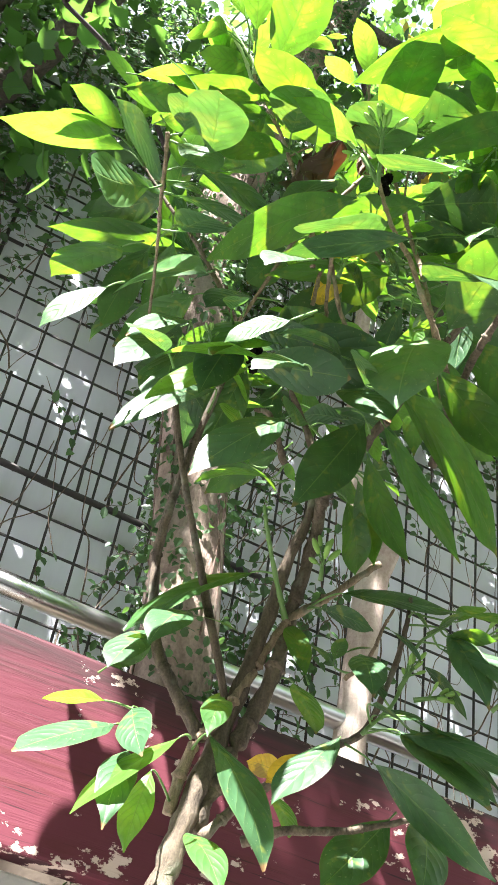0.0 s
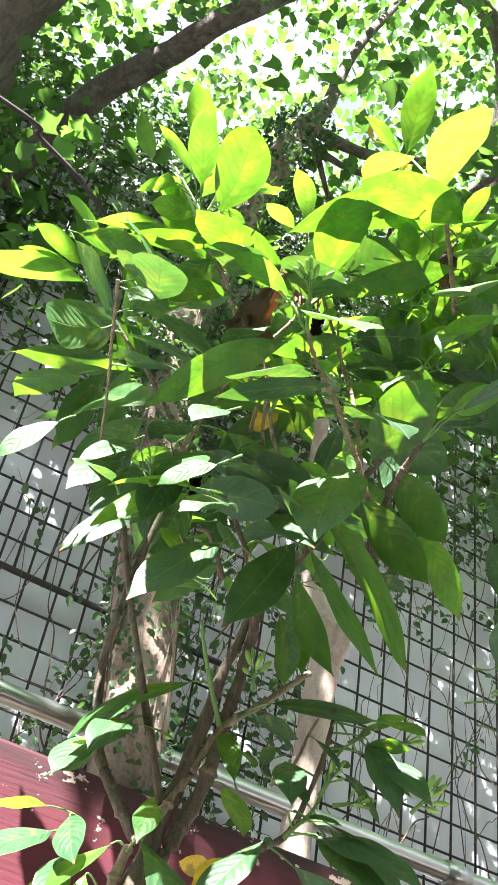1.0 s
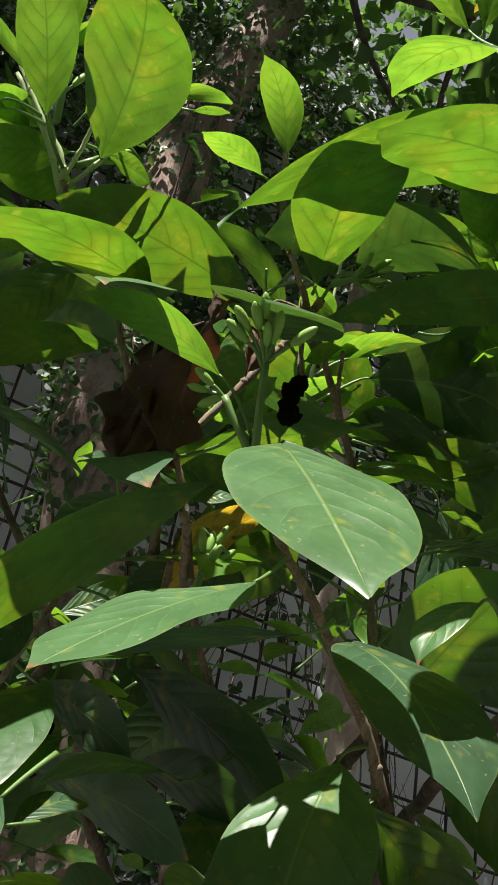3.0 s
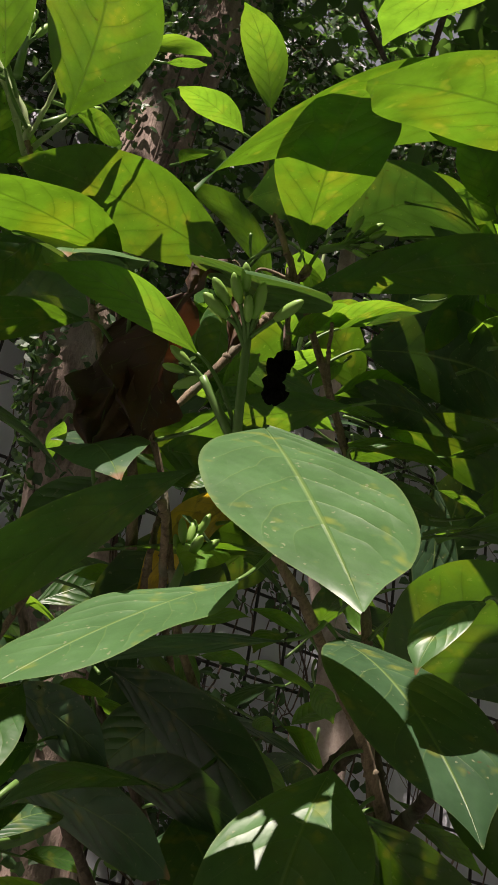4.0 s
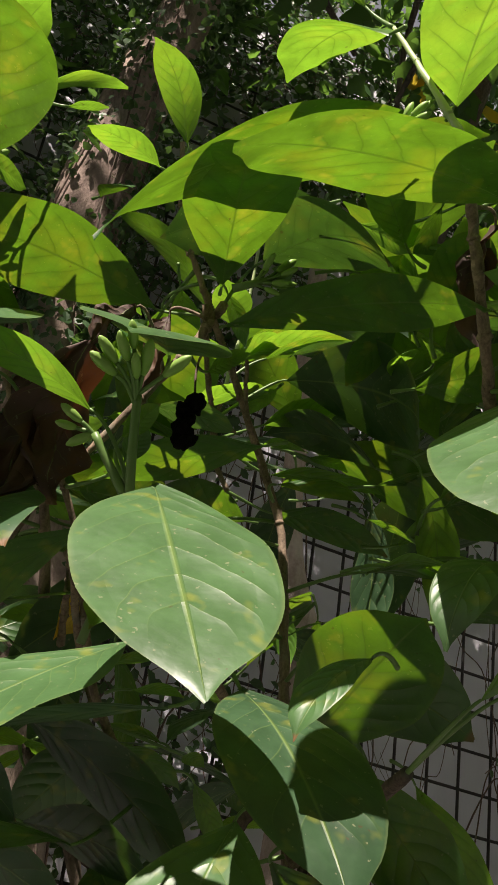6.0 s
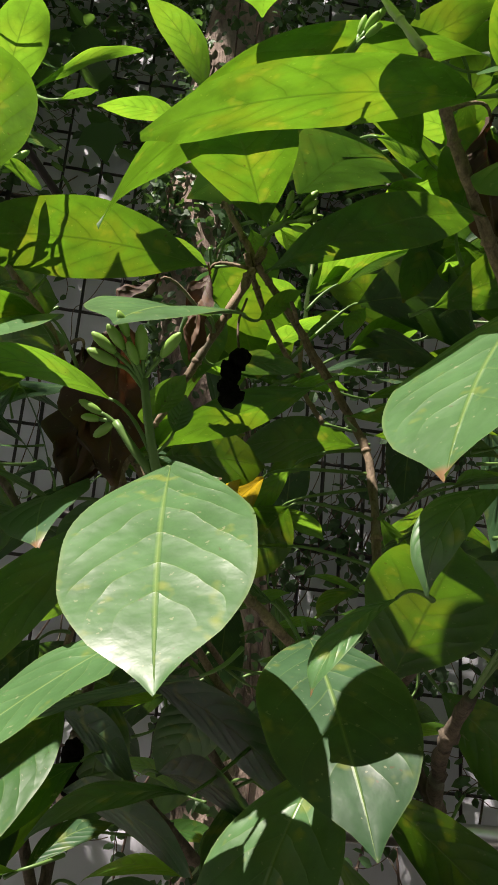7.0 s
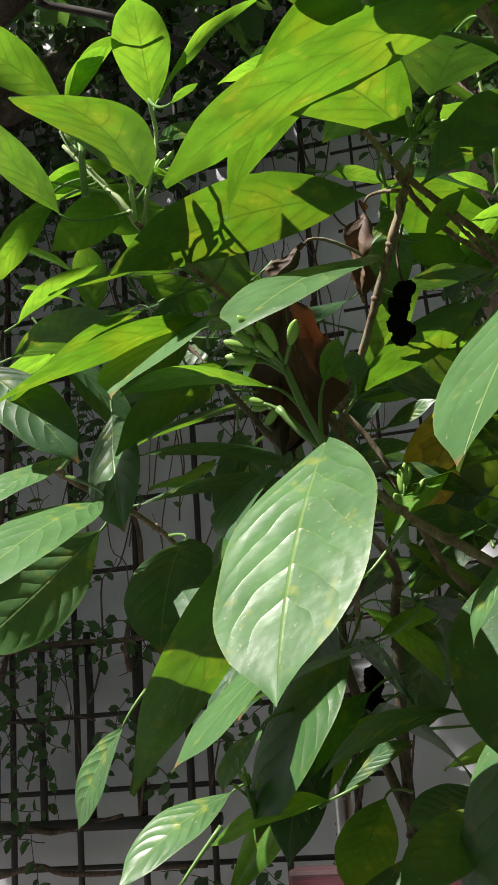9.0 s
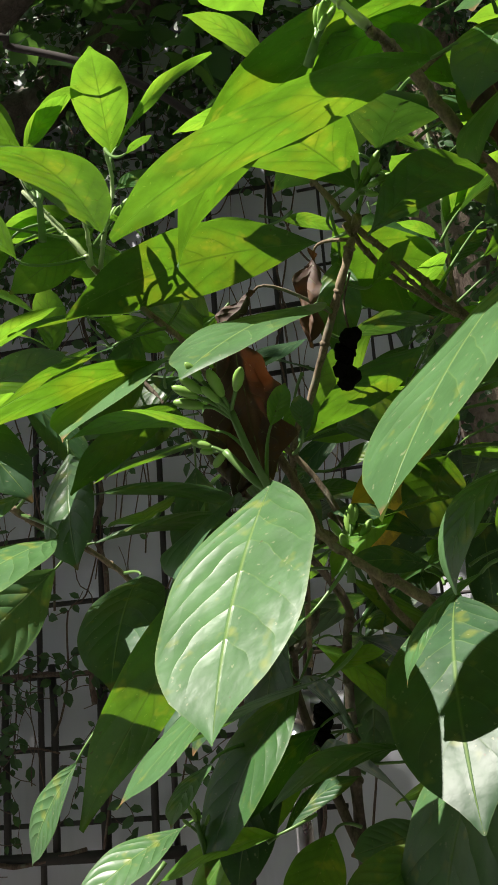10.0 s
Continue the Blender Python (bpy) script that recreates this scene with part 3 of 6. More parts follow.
branch(BARK_TWIG, .0035, .0025, (0.008, 0.641, 1.871), (-0.009, 0.638, 1.830), (-0.029, 0.643, 1.800), (-0.066, 0.653, 1.750), (-0.097, 0.664, 1.717), (-0.147, 0.724, 1.654), (-0.198, 0.776, 1.571))
branch(BARK_TWIG, .0025, .0020, (-0.006, 0.641, 1.869), (-0.004, 0.683, 1.841), (-0.000, 0.753, 1.825))
branch(BARK_TWIG, .0030, .0020, (-0.268, 0.523, 1.697), (-0.270, 0.555, 1.685), (-0.278, 0.613, 1.669), (-0.281, 0.665, 1.640), (-0.289, 0.752, 1.582))
branch(BARK_SHRUB, .0035, .0052, (-0.203, 0.797, 1.621), (-0.246, 0.817, 1.528), (-0.117, 0.897, 1.123))
branch(PALE_STEM, .0030, .0015, (0.161, 0.467, 1.860), (0.139, 0.459, 1.898), (0.113, 0.469, 1.962))
branch(BARK_TWIG, .0040, .0030, (0.191, 0.579, 1.757), (0.176, 0.524, 1.807), (0.165, 0.488, 1.850), (0.161, 0.467, 1.860))
branch(BARK_TWIG, .0035, .0020, (0.009, 0.755, 1.524), (-0.039, 0.697, 1.592), (-0.067, 0.654, 1.692), (-0.097, 0.604, 1.741))

leaf(O, (0.009, 0.526, 1.655), (0.071, 0.408, 1.501), 15, 0.096, 0.14, 0.06, False)
leaf(M, (0.184, 0.556, 1.930), (-0.058, 0.522, 1.819), -19, 0.108, 0.55, 0.10)
leaf(M, (0.187, 0.481, 1.833), (0.046, 0.380, 1.758), -12, 0.090, 0.24, 0.10)
leaf(M, (-0.046, 0.657, 1.874), (-0.168, 0.507, 1.818), 29, 0.070, 0.41, 0.06)
leaf(M, (-0.159, 0.536, 1.892), (-0.109, 0.389, 1.886), -16, 0.081, 0.49, 0.10)
leaf(Y, (-0.038, 0.611, 1.999), (-0.061, 0.543, 2.034), -14, 0.038, 0.51, 0.10)
leaf(Y, (-0.056, 0.617, 1.978), (-0.098, 0.560, 1.957), 0, 0.030, 0.32, 0.15)
leaf(Y, (-0.036, 0.526, 1.699), (-0.115, 0.468, 1.704), 5, 0.034, 0.41, 0.20)
leaf(O, (-0.125, 0.573, 1.788), (-0.095, 0.449, 1.695), 1, 0.080, 0.25, 0.10)
leaf(O, (-0.018, 0.613, 1.802), (-0.009, 0.473, 1.716), -11, 0.093, 0.20, 0.10)
leaf(O, (0.211, 0.528, 1.734), (0.187, 0.401, 1.581), 8, 0.096, 0.19, 0.06)
leaf(K, (0.060, 0.629, 1.583), (0.133, 0.524, 1.451), 14, 0.081, 0.34, 0.06)
leaf(O, (0.132, 0.551, 1.580), (0.099, 0.521, 1.524), -16, 0.031, 0.49, 0.30)
leaf(O, (0.191, 0.517, 1.622), (0.163, 0.481, 1.560), -20, 0.033, 0.8, 0.15)
leaf(O, (0.005, 0.556, 1.577), (-0.084, 0.473, 1.472), -19, 0.083, 0.14, 0.06)
leaf(K, (0.037, 0.529, 1.536), (-0.107, 0.538, 1.503), -9, 0.045, 0.10, 0.10)
leaf(M, (-0.030, 0.560, 1.643), (-0.180, 0.517, 1.458), 19, 0.064, 0.18, 0.08, False)
leaf(K, (-0.087, 0.715, 1.579), (0.040, 0.719, 1.487), -33, 0.066, 0.3, 0.1)
leaf(K, (-0.144, 0.700, 1.553), (-0.063, 0.671, 1.503), -57, 0.042, 0.3, 0.1)
leaf(K, (-0.136, 0.711, 1.500), (-0.016, 0.666, 1.446), -42, 0.059, 0.35, 0.1)
leaf(K, (-0.076, 0.732, 1.516), (0.023, 0.675, 1.477), -38, 0.051, 0.35, 0.1)
leaf(O, (-0.031, 0.680, 1.496), (-0.107, 0.621, 1.460), -25, 0.043, 0.5, 0.2)
leaf(O, (0.064, 0.662, 1.517), (0.037, 0.606, 1.349), -10, 0.094, 0.38, 0.12)
leaf(M, (0.010, 0.652, 1.860), (0.186, 0.521, 1.785), -22, 0.045, 0.32, 0.10)
leaf(M, (-0.000, 0.658, 1.901), (0.045, 0.456, 1.846), 11, 0.078, 0.42, 0.10)
leaf(K, (0.030, 0.644, 1.914), (0.122, 0.589, 1.872), 0, 0.085, 0.79, 0.10)
leaf(K, (0.050, 0.741, 1.878), (0.151, 0.659, 1.787), -44, 0.081, 0.73, 0.10)
leaf(M, (0.069, 0.828, 1.868), (0.234, 0.767, 1.762), -27, 0.071, 0.27, 0.10)
leaf(M, (0.056, 0.710, 1.765), (0.121, 0.686, 1.742), 53, 0.026, 0.3, 0.2)
leaf(L, (-0.014, 0.729, 1.730), (-0.080, 0.717, 1.633), 20, 0.062, 0.3, 0.25)
leaf(Y, (-0.028, 0.695, 1.662), (-0.033, 0.622, 1.607), -12, 0.033, 0.3, 0.15)
leaf(Y, (0.112, 0.424, 1.899), (0.045, 0.513, 1.958), -23, 0.055, 0.46, 0.10)
leaf(Y, (0.104, 0.476, 1.991), (0.129, 0.383, 2.094), 2, 0.049, 0.20, 0.10)
leaf(Y, (0.093, 0.475, 1.989), (0.037, 0.457, 2.053), -19, 0.036, 0.19, 0.20)
leaf(Y, (0.154, 0.484, 1.913), (0.193, 0.329, 1.884), 28, 0.087, 0.31, 0.10)
leaf(Y, (-0.180, 0.473, 1.860), (-0.185, 0.383, 1.919), -4, 0.045, 0.19, 0.10)
leaf(Y, (-0.199, 0.476, 1.895), (-0.248, 0.411, 1.912), -33, 0.034, 0.18, 0.30)
leaf(Y, (-0.192, 0.554, 1.915), (-0.257, 0.517, 1.872), 57, 0.037, 0.29, 0.10)
leaf(Y, (-0.231, 0.502, 1.906), (-0.270, 0.482, 1.852), 0, 0.029, 0.20, 0.10)
leaf(Y, (-0.159, 0.545, 1.907), (-0.119, 0.541, 1.875), -20, 0.022, 0.24, 0.10)
leaf(Y, (-0.094, 0.510, 1.921), (-0.068, 0.512, 1.924), 1, 0.009, 0.2, 0.1)
leaf(M, (-0.161, 0.569, 1.819), (-0.205, 0.566, 1.751), 54, 0.037, 0.3, 0.1)
leaf(M, (-0.152, 0.537, 1.797), (-0.249, 0.471, 1.733), -11, 0.048, 0.2, 0.1)
leaf(M, (-0.122, 0.576, 1.753), (-0.216, 0.542, 1.698), 11, 0.041, 0.3, 0.1)
leaf(D, (-0.059, 0.572, 1.780), (-0.068, 0.606, 1.678), -37, 0.064, 0.5, 0.35)
leaf(D, (-0.028, 0.630, 1.852), (-0.036, 0.628, 1.778), -84, 0.020, 0.3, 0.3)
leaf(D, (-0.036, 0.571, 1.808), (-0.056, 0.561, 1.770), -65, 0.026, 0.5, 0.3)
leaf(D, (-0.095, 0.586, 1.772), (-0.106, 0.609, 1.678), 18, 0.058, 0.5, 0.3)
leaf(D, (-0.107, 0.599, 1.757), (-0.107, 0.611, 1.680), 50, 0.047, 0.5, 0.3)
leaf(Y, (-0.231, 0.562, 1.937), (-0.247, 0.496, 1.909), 24, 0.027, 0.2, 0.1)
leaf(Y, (-0.200, 0.494, 1.966), (-0.167, 0.513, 2.009), -17, 0.021, 0.3, 0.2)
leaf(Y, (-0.159, 0.556, 1.975), (-0.091, 0.601, 2.044), 20, 0.041, 0.32, 0.20)
leaf(Y, (-0.205, 0.586, 1.999), (-0.131, 0.509, 2.031), 7, 0.046, 0.32, 0.10)
leaf(M, (-0.157, 0.550, 1.933), (-0.158, 0.610, 1.970), 44, 0.025, 0.2, 0.1)
leaf(Y, (-0.223, 0.498, 1.892), (-0.237, 0.451, 1.820), 45, 0.032, 0.3, 0.1)
leaf(Y, (-0.335, 0.535, 1.840), (-0.236, 0.555, 1.864), 16, 0.038, 0.3, 0.1)
leaf(M, (-0.353, 0.540, 1.816), (-0.257, 0.573, 1.834), -32, 0.037, 0.2, 0.1)
leaf(M, (-0.092, 0.532, 1.765), (-0.157, 0.401, 1.697), 2, 0.058, 0.2, 0.2)
leaf(K, (-0.280, 0.468, 1.773), (-0.207, 0.502, 1.686), 53, 0.050, 0.3, 0.1)
leaf(O, (-0.248, 0.524, 1.704), (-0.239, 0.436, 1.648), -14, 0.043, 0.18, 0.20)
leaf(O, (-0.209, 0.523, 1.662), (-0.180, 0.384, 1.573), -12, 0.074, 0.22, 0.10)
leaf(O, (-0.288, 0.577, 1.656), (-0.327, 0.482, 1.563), 91, 0.065, 0.3, 0.1)
leaf(O, (-0.254, 0.569, 1.744), (-0.202, 0.537, 1.638), 48, 0.054, 0.16, 0.20)
leaf(K, (-0.251, 0.636, 1.649), (-0.173, 0.541, 1.548), 10, 0.069, 0.27, 0.12)
leaf(K, (-0.114, 0.620, 1.677), (-0.057, 0.508, 1.602), 26, 0.059, 0.36, 0.10)
leaf(O, (-0.236, 0.582, 1.708), (-0.129, 0.644, 1.679), 25, 0.053, 0.3, 0.2)
leaf(O, (-0.261, 0.599, 1.675), (-0.143, 0.662, 1.670), 30, 0.044, 0.3, 0.2)
leaf(Y, (-0.121, 0.642, 1.444), (-0.225, 0.617, 1.412), -26, 0.046, 0.28, 0.20)
leaf(O, (-0.232, 0.652, 1.450), (-0.256, 0.560, 1.391), -21, 0.047, 0.3, 0.12)
leaf(O, (-0.311, 0.610, 1.504), (-0.371, 0.607, 1.425), -79, 0.041, 0.3, 0.1)
leaf(O, (-0.161, 0.620, 1.496), (-0.143, 0.564, 1.455), 16, 0.030, 0.3, 0.1)
leaf(K, (-0.161, 0.688, 1.517), (-0.185, 0.661, 1.397), -55, 0.055, 0.29, 0.10)
leaf(K, (-0.120, 0.650, 1.447), (-0.089, 0.700, 1.479), 26, 0.028, 0.4, 0.1)
leaf(Y, (-0.115, 0.704, 1.556), (-0.091, 0.752, 1.574), 42, 0.020, 0.2, 0.1)
leaf(O, (-0.104, 0.667, 1.684), (-0.078, 0.719, 1.698), 44, 0.025, 0.2, 0.1)
leaf(M, (-0.076, 0.689, 1.706), (-0.034, 0.698, 1.718), 74, 0.016, 0.2, 0.1)
leaf(O, (-0.063, 0.742, 1.439), (-0.093, 0.686, 1.426), 99, 0.032, 0.2, 0.1)
leaf(M, (-0.147, 0.730, 1.438), (-0.145, 0.680, 1.377), 136, 0.045, 0.2, 0.1)
leaf(O, (0.001, 0.661, 1.435), (-0.010, 0.574, 1.397), -39, 0.040, 0.2, 0.1)
leaf(K, (-0.017, 0.714, 1.644), (-0.047, 0.647, 1.660), -50, 0.032, 0.3, 0.1)
leaf(K, (0.027, 0.652, 1.611), (0.002, 0.597, 1.610), -55, 0.026, 0.3, 0.1)
leaf(O, (-0.035, 0.668, 1.795), (0.023, 0.698, 1.798), -14, 0.028, 0.3, 0.1)
leaf(Y, (-0.024, 0.565, 1.706), (-0.005, 0.561, 1.729), -36, 0.015, 0.3, 0.3)
leaf(Y, (-0.386, 0.701, 1.909), (-0.539, 0.615, 1.839), -15, 0.081, 0.08, 0.10)
leaf(Y, (-0.375, 0.650, 1.885), (-0.462, 0.617, 1.935), -2, 0.046, 0.25, 0.10)
leaf(Y, (-0.383, 0.656, 1.876), (-0.483, 0.644, 1.906), -25, 0.044, 0.20, 0.10)
leaf(Y, (-0.348, 0.605, 1.906), (-0.411, 0.570, 1.955), -18, 0.037, 0.16, 0.20)
leaf(K, (-0.374, 0.584, 1.857), (-0.288, 0.620, 1.725), 9, 0.064, 0.18, 0.10)
leaf(Y, (-0.353, 0.627, 1.876), (-0.314, 0.591, 1.921), -15, 0.033, 0.2, 0.1)
leaf(M, (-0.155, 0.605, 1.855), (-0.302, 0.544, 1.857), -24, 0.068, 0.08, 0.10)
leaf(Y, (-0.185, 0.575, 1.897), (-0.251, 0.562, 1.902), 34, 0.036, 0.2, 0.1)
leaf(M, (-0.332, 0.653, 1.910), (-0.233, 0.633, 1.886), -17, 0.037, 0.2, 0.1)
leaf(M, (-0.220, 0.623, 1.869), (-0.150, 0.630, 1.842), -39, 0.045, 0.2, 0.1)
leaf(M, (-0.233, 0.661, 1.826), (-0.129, 0.617, 1.800), -21, 0.042, 0.3, 0.1)
leaf(K, (-0.218, 0.642, 1.790), (-0.261, 0.610, 1.729), -61, 0.045, 0.5, 0.2)
leaf(M, (-0.305, 0.742, 1.860), (-0.404, 0.665, 1.806), -64, 0.062, 0.12, 0.20)
leaf(M, (-0.245, 0.688, 1.794), (-0.293, 0.677, 1.798), -70, 0.028, 0.4, 0.2)
leaf(M, (-0.273, 0.803, 1.809), (-0.482, 0.763, 1.793), -19, 0.086, 0.12, 0.10)
leaf(M, (-0.350, 0.728, 1.721), (-0.479, 0.836, 1.767), -19, 0.075, 0.21, 0.10)
leaf(O, (-0.314, 0.726, 1.834), (-0.426, 0.755, 1.816), 34, 0.060, 0.3, 0.1)
leaf(O, (-0.327, 0.775, 1.778), (-0.378, 0.824, 1.658), -7, 0.059, 0.3, 0.1)
leaf(M, (-0.211, 0.666, 1.609), (-0.369, 0.840, 1.736), -63, 0.096, 0.35, 0.2)
leaf(M, (-0.241, 0.755, 1.664), (-0.346, 0.810, 1.618), 32, 0.050, 0.3, 0.1)
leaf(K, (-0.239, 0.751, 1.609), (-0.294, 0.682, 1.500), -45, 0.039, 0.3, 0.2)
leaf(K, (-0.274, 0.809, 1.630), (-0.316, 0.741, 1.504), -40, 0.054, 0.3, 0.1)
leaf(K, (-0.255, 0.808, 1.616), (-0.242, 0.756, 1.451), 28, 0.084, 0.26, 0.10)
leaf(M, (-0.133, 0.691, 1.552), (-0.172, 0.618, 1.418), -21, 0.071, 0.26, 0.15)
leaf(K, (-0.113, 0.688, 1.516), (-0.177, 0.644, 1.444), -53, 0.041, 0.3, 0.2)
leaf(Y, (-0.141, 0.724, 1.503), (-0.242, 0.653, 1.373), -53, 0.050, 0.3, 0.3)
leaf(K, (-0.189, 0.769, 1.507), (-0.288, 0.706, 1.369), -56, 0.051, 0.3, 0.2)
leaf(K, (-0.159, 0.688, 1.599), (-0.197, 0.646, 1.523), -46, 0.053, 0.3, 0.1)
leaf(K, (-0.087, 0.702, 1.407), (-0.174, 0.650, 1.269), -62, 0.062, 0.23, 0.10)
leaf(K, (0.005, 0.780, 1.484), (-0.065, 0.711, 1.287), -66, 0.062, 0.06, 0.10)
leaf(M, (-0.008, 0.878, 1.432), (0.011, 0.886, 1.326), -23, 0.047, 0.30, 0.10)
leaf(M, (0.003, 0.849, 1.446), (0.033, 0.890, 1.346), -3, 0.040, 0.3, 0.1)
leaf(M, (0.015, 0.868, 1.457), (0.052, 0.899, 1.398), -38, 0.030, 0.3, 0.1)
leaf(M, (0.029, 0.729, 1.433), (0.133, 0.835, 1.324), 36, 0.078, -0.04, 0.10)
leaf(M, (0.044, 0.719, 1.482), (0.160, 0.738, 1.267), 11, 0.114, 0.22, 0.10)
leaf(M, (0.011, 0.771, 1.426), (0.075, 0.854, 1.329), -63, 0.044, 0.33, 0.10)
leaf(M, (0.085, 0.697, 1.504), (0.183, 0.741, 1.410), -41, 0.056, 0.25, 0.1)
leaf(M, (0.126, 0.702, 1.564), (0.202, 0.737, 1.477), -39, 0.058, 0.25, 0.1)
leaf(Y, (0.176, 0.862, 1.605), (0.246, 0.922, 1.489), -3, 0.053, 0.2, 0.1)
leaf(M, (-0.116, 0.879, 1.309), (-0.249, 0.859, 1.196), -44, 0.075, 0.25, 0.25)
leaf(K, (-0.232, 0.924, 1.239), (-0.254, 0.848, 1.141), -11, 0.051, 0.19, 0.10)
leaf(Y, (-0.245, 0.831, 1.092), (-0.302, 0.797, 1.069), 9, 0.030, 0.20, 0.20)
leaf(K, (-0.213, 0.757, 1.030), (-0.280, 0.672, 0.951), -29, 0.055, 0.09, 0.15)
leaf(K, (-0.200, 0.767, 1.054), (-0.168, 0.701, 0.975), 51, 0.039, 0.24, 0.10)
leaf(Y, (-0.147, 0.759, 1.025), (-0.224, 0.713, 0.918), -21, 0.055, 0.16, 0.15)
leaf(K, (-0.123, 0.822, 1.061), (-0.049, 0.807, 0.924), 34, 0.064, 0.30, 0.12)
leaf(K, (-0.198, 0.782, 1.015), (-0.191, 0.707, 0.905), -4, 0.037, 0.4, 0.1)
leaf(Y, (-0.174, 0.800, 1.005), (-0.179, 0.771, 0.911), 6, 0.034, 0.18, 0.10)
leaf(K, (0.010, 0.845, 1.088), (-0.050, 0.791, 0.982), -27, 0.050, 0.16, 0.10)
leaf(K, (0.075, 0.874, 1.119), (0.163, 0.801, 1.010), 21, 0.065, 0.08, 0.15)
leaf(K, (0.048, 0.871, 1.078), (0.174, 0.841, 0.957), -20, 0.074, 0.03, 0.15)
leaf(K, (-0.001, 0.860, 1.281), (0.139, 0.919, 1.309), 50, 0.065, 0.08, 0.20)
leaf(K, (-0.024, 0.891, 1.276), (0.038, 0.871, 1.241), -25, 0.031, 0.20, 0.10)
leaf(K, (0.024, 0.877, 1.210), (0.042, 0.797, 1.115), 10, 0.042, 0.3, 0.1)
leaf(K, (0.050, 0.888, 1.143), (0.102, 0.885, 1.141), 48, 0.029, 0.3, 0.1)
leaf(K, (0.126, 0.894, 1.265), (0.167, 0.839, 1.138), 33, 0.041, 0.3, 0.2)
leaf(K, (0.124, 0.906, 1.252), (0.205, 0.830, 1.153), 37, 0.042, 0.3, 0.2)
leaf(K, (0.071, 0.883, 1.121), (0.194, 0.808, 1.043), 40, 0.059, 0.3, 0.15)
leaf(M, (0.153, 0.898, 1.295), (0.199, 0.873, 1.269), 47, 0.032, 0.3, 0.1)
leaf(M, (0.140, 0.903, 1.288), (0.172, 0.934, 1.332), 30, 0.033, 0.3, 0.1)
leaf(L, (-0.022, 0.843, 1.063), (-0.061, 0.842, 1.028), 70, 0.026, 0.3, 0.1)
leaf(M, (-0.034, 0.875, 1.175), (-0.065, 0.921, 1.269), -24, 0.031, 0.3, 0.1)
leaf(K, (-0.182, 0.876, 1.243), (-0.203, 0.788, 1.142), -18, 0.049, 0.3, 0.1)
leaf(M, (-0.118, 0.837, 1.115), (-0.119, 0.759, 1.030), -6, 0.032, 0.3, 0.1)
leaf(O, (-0.160, 0.807, 1.588), (-0.199, 0.846, 1.481), 28, 0.055, 0.3, 0.1)
leaf(O, (-0.034, 0.729, 1.571), (-0.096, 0.770, 1.519), 35, 0.045, 0.3, 0.1)
leaf(K, (-0.027, 0.741, 1.500), (0.034, 0.698, 1.413), 45, 0.064, 0.3, 0.1)
leaf(M, (-0.111, 0.732, 1.632), (0.006, 0.751, 1.514), 1, 0.071, 0.19, 0.10)
leaf(M, (0.021, 0.693, 1.662), (-0.141, 0.686, 1.635), -22, 0.069, 0.18, 0.10)
leaf(M, (0.016, 0.704, 1.695), (-0.041, 0.735, 1.653), 36, 0.048, 0.3, 0.1)
leaf(M, (0.096, 0.692, 1.571), (0.160, 0.576, 1.616), -24, 0.079, 0.3, 0.1)
leaf(O, (0.109, 0.690, 1.634), (0.204, 0.731, 1.602), -37, 0.067, 0.3, 0.1)
leaf(M, (-0.046, 0.677, 1.891), (-0.041, 0.803, 1.847), -19, 0.079, 0.12, 0.10)
leaf(Y, (0.132, 0.590, 1.895), (0.107, 0.553, 1.932), 15, 0.032, 0.2, 0.1)
leaf(M, (0.156, 0.593, 1.835), (0.181, 0.540, 1.867), -18, 0.042, 0.2, 0.1)
leaf(Y, (-0.297, 0.639, 1.960), (-0.349, 0.677, 1.941), 20, 0.035, 0.2, 0.1)
leaf(O, (-0.119, 0.700, 1.710), (-0.167, 0.718, 1.654), 38, 0.047, 0.3, 0.1)
leaf(M, (-0.083, 0.703, 1.742), (-0.002, 0.701, 1.726), -41, 0.048, 0.2, 0.1)
leaf(M, (-0.029, 0.602, 1.711), (-0.016, 0.587, 1.729), -22, 0.017, 0.2, 0.1)
leaf(K, (0.074, 0.953, 1.053), (0.005, 0.881, 0.942), -53, 0.058, -0.09, 0.10)
leaf(K, (0.111, 0.941, 1.051), (0.104, 0.865, 0.940), -39, 0.057, 0.21, 0.10)
leaf(K, (0.089, 0.962, 1.170), (0.186, 0.900, 1.057), 42, 0.048, 0.3, 0.15)
leaf(M, (-0.112, 0.935, 1.173), (-0.140, 0.860, 1.093), -19, 0.032, 0.3, 0.1)
leaf(M, (-0.136, 0.865, 0.974), (-0.083, 0.776, 0.886), 16, 0.038, 0.3, 0.1)
leaf(M, (-0.267, 0.910, 1.178), (-0.220, 0.888, 1.211), -45, 0.033, 0.3, 0.1)
leaf(Y, (0.032, 0.779, 1.858), (0.094, 0.774, 1.879), -27, 0.024, 0.3, 0.12)
leaf(M, (0.030, 0.750, 1.904), (0.098, 0.745, 1.925), 20, 0.032, 0.30, 0.12)
leaf(Y, (0.002, 0.656, 1.821), (0.028, 0.674, 1.853), -48, 0.016, 0.3, 0.12)
leaf(Y, (-0.025, 0.747, 1.840), (0.030, 0.711, 1.852), 20, 0.032, 0.30, 0.12)
leaf(Y, (0.039, 0.737, 1.814), (0.073, 0.715, 1.798), -5, 0.016, 0.3, 0.12)
leaf(Y, (0.041, 0.801, 1.825), (0.136, 0.816, 1.822), 10, 0.035, 0.3, 0.12)
leaf(Y, (0.071, 0.795, 1.841), (0.103, 0.829, 1.850), -6, 0.017, 0.3, 0.12)
